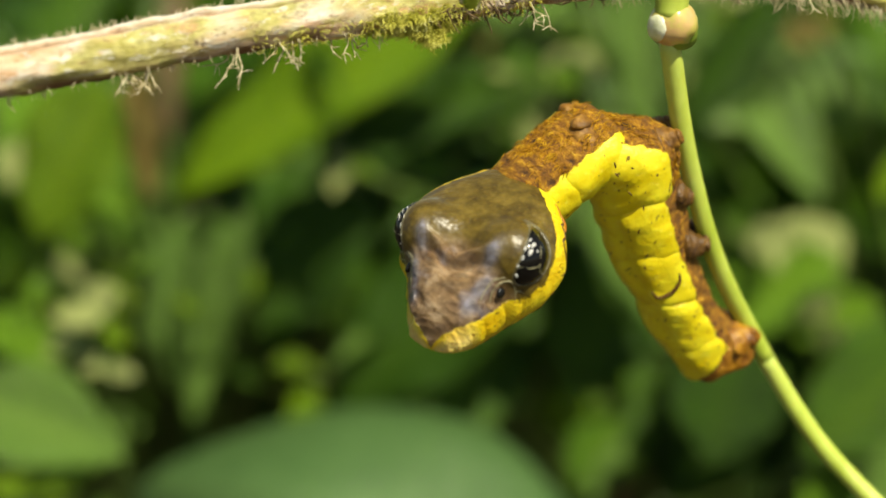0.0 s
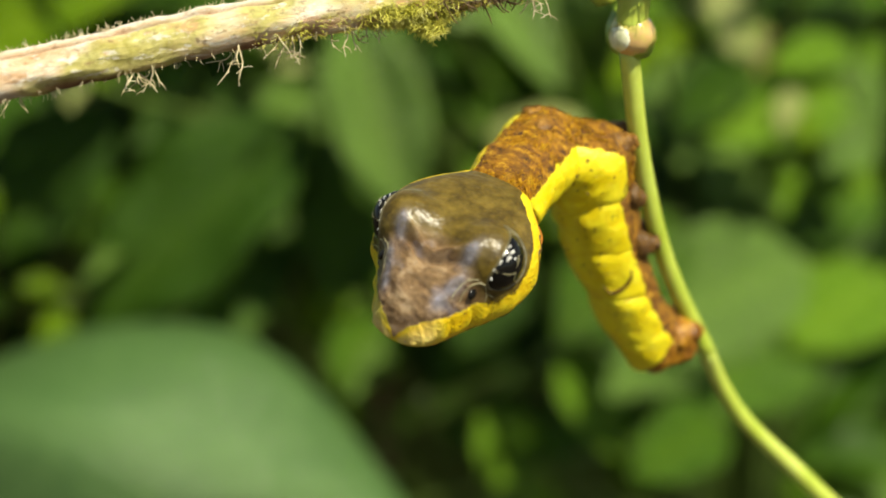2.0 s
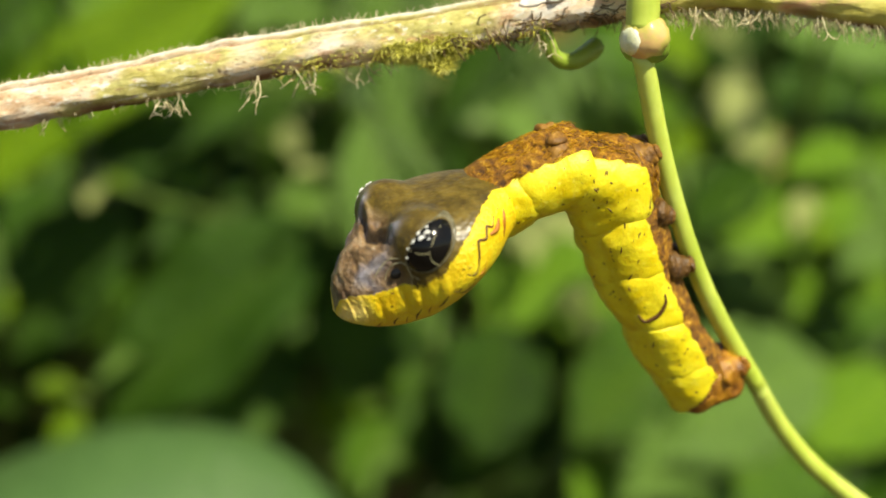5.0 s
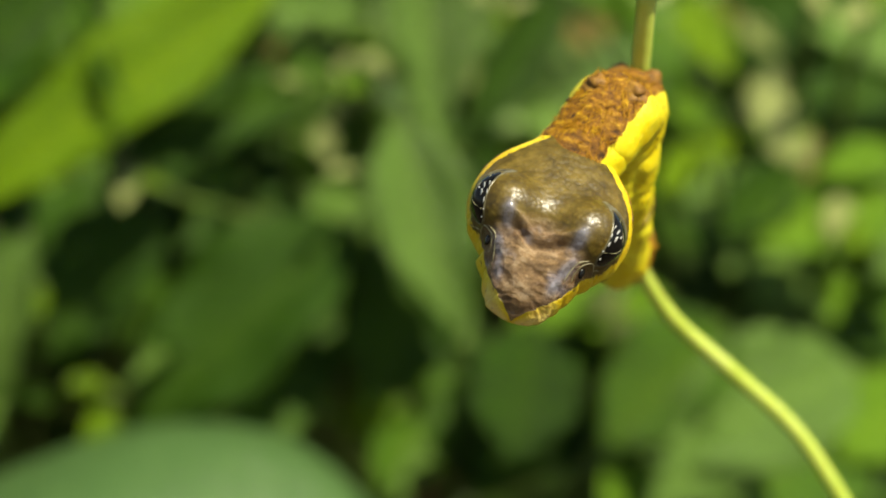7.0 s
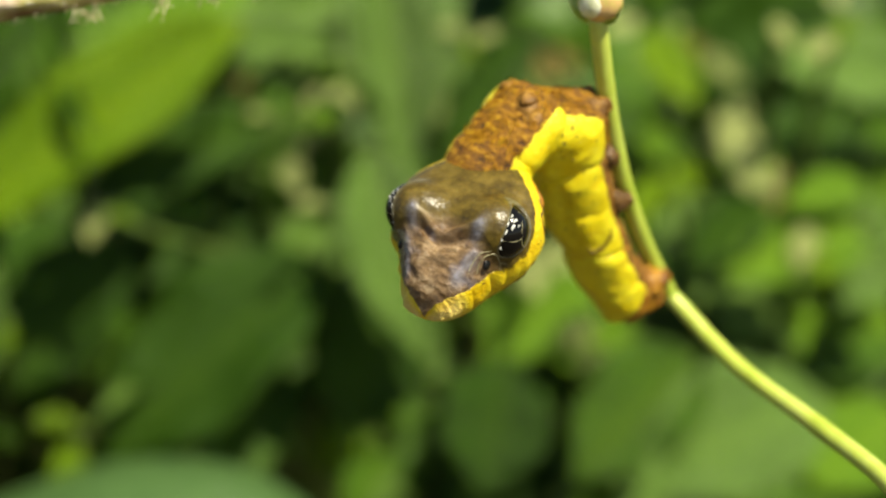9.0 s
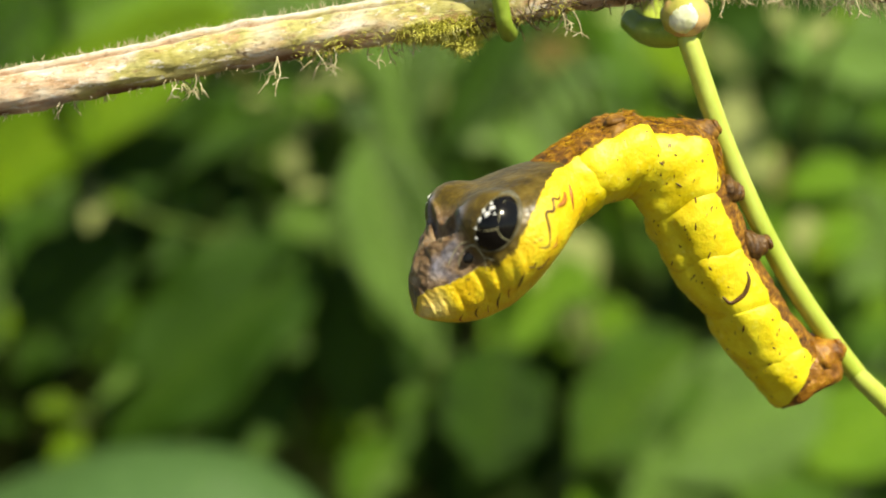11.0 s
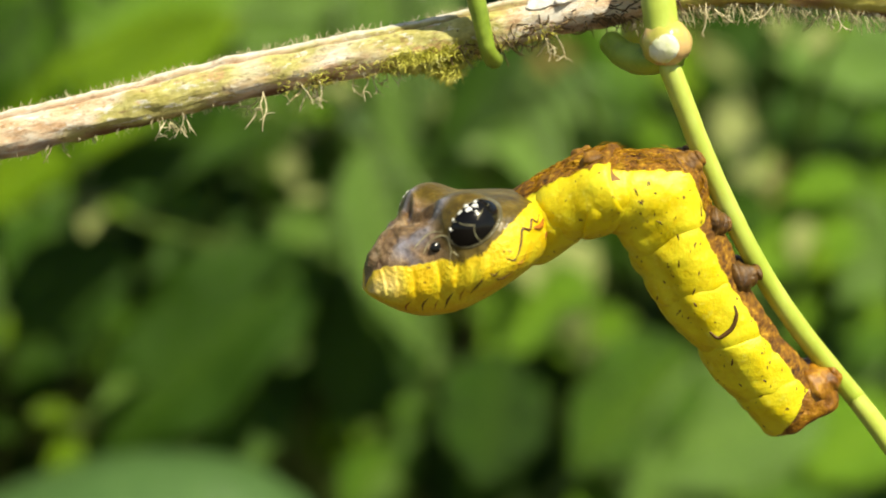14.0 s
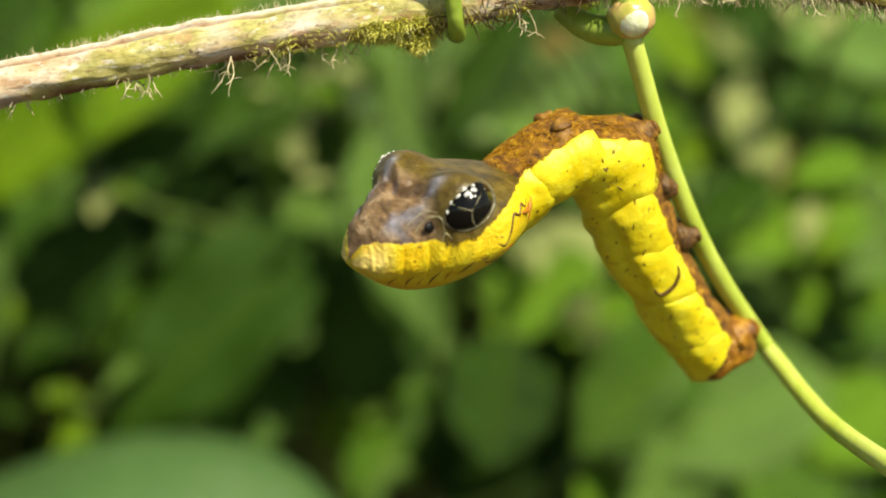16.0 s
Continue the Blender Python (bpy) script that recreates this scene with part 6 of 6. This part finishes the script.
    walk(NODE, [
    (0, pose(0.00000, 0.00000, 0.00000, 0.0, 0.0, -55.8)),
    (0.5, pose(0.00000, 0.00000, 0.00000, 0.0, 0.0, -42.6)),
    (1, pose(0.00000, 0.00000, 0.00000, 0.0, 0.0, -48.3)),
    (1.5, pose(0.00000, 0.00000, 0.00000, 0.0, 0.0, -45.8)),
    (2, pose(0.00000, 0.00000, 0.00000, 0.0, 0.0, -47.4)),
    (2.5, pose(0.00000, 0.00000, 0.00000, 0.0, 0.0, -35.4)),
    (3, pose(0.00000, 0.00000, 0.00000, 0.0, 0.0, -33.1)),
    (3.5, pose(0.00000, 0.00000, 0.00000, 0.0, 0.0, -44.2)),
    (4, pose(0.00000, 0.00000, 0.00000, 0.0, 0.0, -48.8)),
    (6.5, pose(0.00000, 0.00000, 0.00000, 0.0, 0.0, -70.0)),
    (7, pose(0.00000, 0.00000, 0.00000, 0.0, 0.0, -110.8)),
    (7.5, pose(0.00000, 0.00000, 0.00000, 0.0, 0.0, -114.4)),
    (8, pose(0.00000, 0.00000, 0.00000, 0.0, 0.0, -107.6)),
    (8.5, pose(0.00000, 0.00000, 0.00000, 0.0, 0.0, -73.4)),
    (10.8, pose(0.00000, 0.00000, 0.00000, 0.0, 0.0, -17.0)),
    (11, pose(0.00000, 0.00000, 0.00000, 0.0, 0.0, -11.0)),
    (11.5, pose(0.00000, 0.00000, 0.00000, 0.0, 0.0, -9.1)),
    (12, pose(0.00000, 0.00000, 0.00000, 0.0, 0.0, -10.5)),
    (12.5, pose(0.00000, 0.00000, 0.00000, 0.0, 0.0, -10.8)),
    (13, pose(0.00000, 0.00000, 0.00000, 0.0, 0.0, -6.1)),
    (13.5, pose(0.00000, 0.00000, 0.00000, 0.0, 0.0, -8.4)),
    (14, pose(0.00000, 0.00000, 0.00000, 0.0, 0.0, -7.4)),
    (14.5, pose(0.00000, 0.00000, 0.00000, 0.0, 0.0, -7.8)),
    (15, pose(0.00000, 0.00000, 0.00000, 0.0, 0.0, -9.3)),
    (15.5, pose(0.00000, 0.00000, 0.00000, 0.0, 0.0, -7.5)),
    (16, pose(0.00000, 0.00000, 0.00000, 0.0, 0.0, 1.1)),
    ])
    walk(LOWER_STEM, [
    (0, pose(0.02190, 0.00000, -0.04080, -5.3, -0.4, 3.1)),
    (0.5, pose(0.02190, 0.00000, -0.04080, -0.3, -8.4, 13.2)),
    (1, pose(0.02190, 0.00000, -0.04080, 1.7, -0.7, 19.6)),
    (1.5, pose(0.02190, 0.00000, -0.04080, 7.9, -0.2, 21.4)),
    (2, pose(0.02190, 0.00000, -0.04080, 6.4, -0.2, 32.4)),
    (2.5, pose(0.02190, 0.00000, -0.04080, 2.9, -0.2, 29.6)),
    (3, pose(0.02190, 0.00000, -0.04080, 8.2, 7.6, 30.9)),
    (3.5, pose(0.02190, 0.00000, -0.04080, 4.4, 0.3, 32.1)),
    (4, pose(0.02190, 0.00000, -0.04080, 5.2, 0.3, 32.9)),
    (6.5, pose(0.02190, 0.00000, -0.04080, 2.2, -3.7, 18.6)),
    (7, pose(0.02190, 0.00000, -0.04080, 5.7, 1.3, -19.9)),
    (7.5, pose(0.02190, 0.00000, -0.04080, -0.8, 0.1, -30.6)),
    (8, pose(0.02190, 0.00000, -0.04080, -5.3, -2.9, -39.6)),
    (8.5, pose(0.02190, 0.00000, -0.04080, -24.1, -18.9, -31.9)),
    (10.8, pose(0.02190, 0.00000, -0.04080, -28.0, -12.0, -36.0)),
    (11, pose(0.02190, 0.00000, -0.04080, -28.0, -12.0, -36.0)),
    (11.5, pose(0.02190, 0.00000, -0.04080, -27.6, -19.0, -38.1)),
    (12, pose(0.02190, 0.00000, -0.04080, -22.9, -14.5, -37.9)),
    (12.5, pose(0.02190, 0.00000, -0.04080, -28.4, -11.2, -40.6)),
    (13, pose(0.02190, 0.00000, -0.04080, -23.4, -10.7, -37.4)),
    (13.5, pose(0.02190, 0.00000, -0.04080, -26.4, -20.5, -30.4)),
    (14, pose(0.02190, 0.00000, -0.04080, -25.9, -11.5, -39.4)),
    (14.5, pose(0.02190, 0.00000, -0.04080, -25.9, -16.0, -37.4)),
    (15, pose(0.02190, 0.00000, -0.04080, -28.4, -16.2, -43.1)),
    (15.5, pose(0.02190, 0.00000, -0.04080, -40.4, -16.2, -43.4)),
    (16, pose(0.02190, 0.00000, -0.04080, -34.4, -12.0, -41.9)),
    ])
    sway = [
    (0, pose(-0.05889, 0.13523, 1.08037, -18.6, -7.5, 26.8)),
    (0.5, pose(-0.04311, 0.14011, 1.07663, -20.4, -7.7, 21.5)),
    (1, pose(-0.03798, 0.14712, 1.07205, -21, -9.3, 13.3)),
    (1.5, pose(-0.0282, 0.14866, 1.07297, -21.8, -9.7, 12.4)),
    (2, pose(-0.0328, 0.14779, 1.06911, -22, -9.1, 11.3)),
    (2.5, pose(-0.02747, 0.14809, 1.07259, -21.5, -8.5, 11.9)),
    (3, pose(-0.03141, 0.15237, 1.07451, -18.3, -8.9, 1.8)),
    (3.5, pose(-0.03206, 0.15466, 1.07398, -16.4, -10.1, 2)),
    (4, pose(-0.03148, 0.15433, 1.07447, -16.2, -10.2, 2.7)),
    (6.5, pose(-0.03868, 0.17338, 1.08206, -16.1, -8.2, 3.4)),
    (7, pose(-0.03881, 0.1741, 1.09053, -16, -8.2, 4.1)),
    (7.5, pose(-0.04476, 0.17938, 1.09425, -15.4, -8.2, 3.7)),
    (8, pose(-0.04096, 0.17332, 1.09355, -14.8, -8.3, 3.5)),
    (8.5, pose(-0.04894, 0.1829, 1.09142, -14.7, -8.3, 2.9)),
    (10.8, pose(-0.03522, 0.16194, 1.08029, -15, -9.3, 2.5)),
    (11, pose(-0.03121, 0.158, 1.08035, -15.3, -9.8, 3)),
    (11.5, pose(-0.03174, 0.15777, 1.07981, -15.4, -9.3, 3.2)),
    (12, pose(-0.03355, 0.15668, 1.07806, -15.7, -10.4, 2.9)),
    (12.5, pose(-0.03317, 0.15788, 1.07858, -15.8, -10.2, 2.9)),
    (13, pose(-0.03277, 0.15799, 1.07866, -15.7, -10.4, 2.7)),
    (13.5, pose(-0.03061, 0.15745, 1.07843, -15.1, -11.5, 3.3)),
    (14, pose(-0.03264, 0.15766, 1.07673, -15.1, -11.9, 3.4)),
    (14.5, pose(-0.03442, 0.15815, 1.07582, -14.9, -12.4, 3.3)),
    (15, pose(-0.03342, 0.15656, 1.0786, -14.9, -10.9, 3.5)),
    (15.5, pose(-0.03596, 0.15664, 1.07773, -15.2, -10.9, 3.1)),
    (16, pose(-0.03702, 0.15703, 1.07929, -15.7, -9.8, 3.3)),
    ]
    walk(THE_BRANCH, sway)
    walk(THE_TENDRIL, [
    (0, pose(-0.02055, 0.11313, 1.0988, -11.1, 16.8, 104)),
    (0.5, pose(-0.00797, 0.11486, 1.09609, -12, 18.2, 97.2)),
    (1, pose(-0.00809, 0.11719, 1.09239, -14.1, 18.2, 87.3)),
    (1.5, pose(0.0003, 0.1185, 1.0938, -15.1, 18.6, 85)),
    (2, pose(-0.00528, 0.11729, 1.08964, -14.9, 18.7, 83.1)),
    (2.5, pose(-0, 0.11786, 1.09242, -14.4, 18.2, 82.9)),
    (3, pose(-0.03169, 0.14928, 1.07548, -18.9, -7.3, 6.6)),
    (3.5, pose(-0.03223, 0.1531, 1.0744, -16.8, -9.4, 4.4)),
    (4, pose(-0.03148, 0.15433, 1.07447, -16.2, -10.2, 2.7)),
    (6.5, pose(-0.01188, 0.13655, 1.09681, -11.2, 14.2, 80.8)),
    (7, pose(-0.01156, 0.13758, 1.10523, -11.2, 14.2, 81.5)),
    (7.5, pose(-0.0177, 0.14255, 1.10849, -11.1, 13.5, 81.2)),
    (8, pose(-0.01392, 0.13633, 1.10742, -11, 12.9, 81.2)),
    (8.5, pose(-0.0223, 0.1456, 1.1052, -10.9, 12.8, 80.6)),
    (10.8, pose(-0.01215, 0.1254, 1.09403, -13.2, 11.9, 74.9)),
    (11, pose(-0.00806, 0.12174, 1.09443, -13.8, 11.9, 75.1)),
    (11.5, pose(-0.00858, 0.12164, 1.09371, -13.4, 12.1, 75)),
    (12, pose(-0.01102, 0.12057, 1.09249, -14.5, 12, 74.2)),
    (12.5, pose(-0.01084, 0.12182, 1.09292, -14.5, 12, 73.8)),
    (13, pose(-0.01077, 0.12192, 1.09297, -14.7, 11.8, 73.3)),
    (13.5, pose(-0.00862, 0.12154, 1.09265, -15.6, 10.8, 73.6)),
    (14, pose(-0.01085, 0.12189, 1.09109, -16, 10.6, 73.3)),
    (14.5, pose(-0.01297, 0.12237, 1.09016, -16.5, 10.2, 72.9)),
    (15, pose(-0.01172, 0.12091, 1.09237, -15.2, 10.5, 72.9)),
    (15.5, pose(-0.01469, 0.12099, 1.09163, -15.3, 10.7, 72.2)),
    (16, pose(-0.00752, 0.11952, 1.09522, -11.5, 14.6, 85.5)),
    ])


motions()
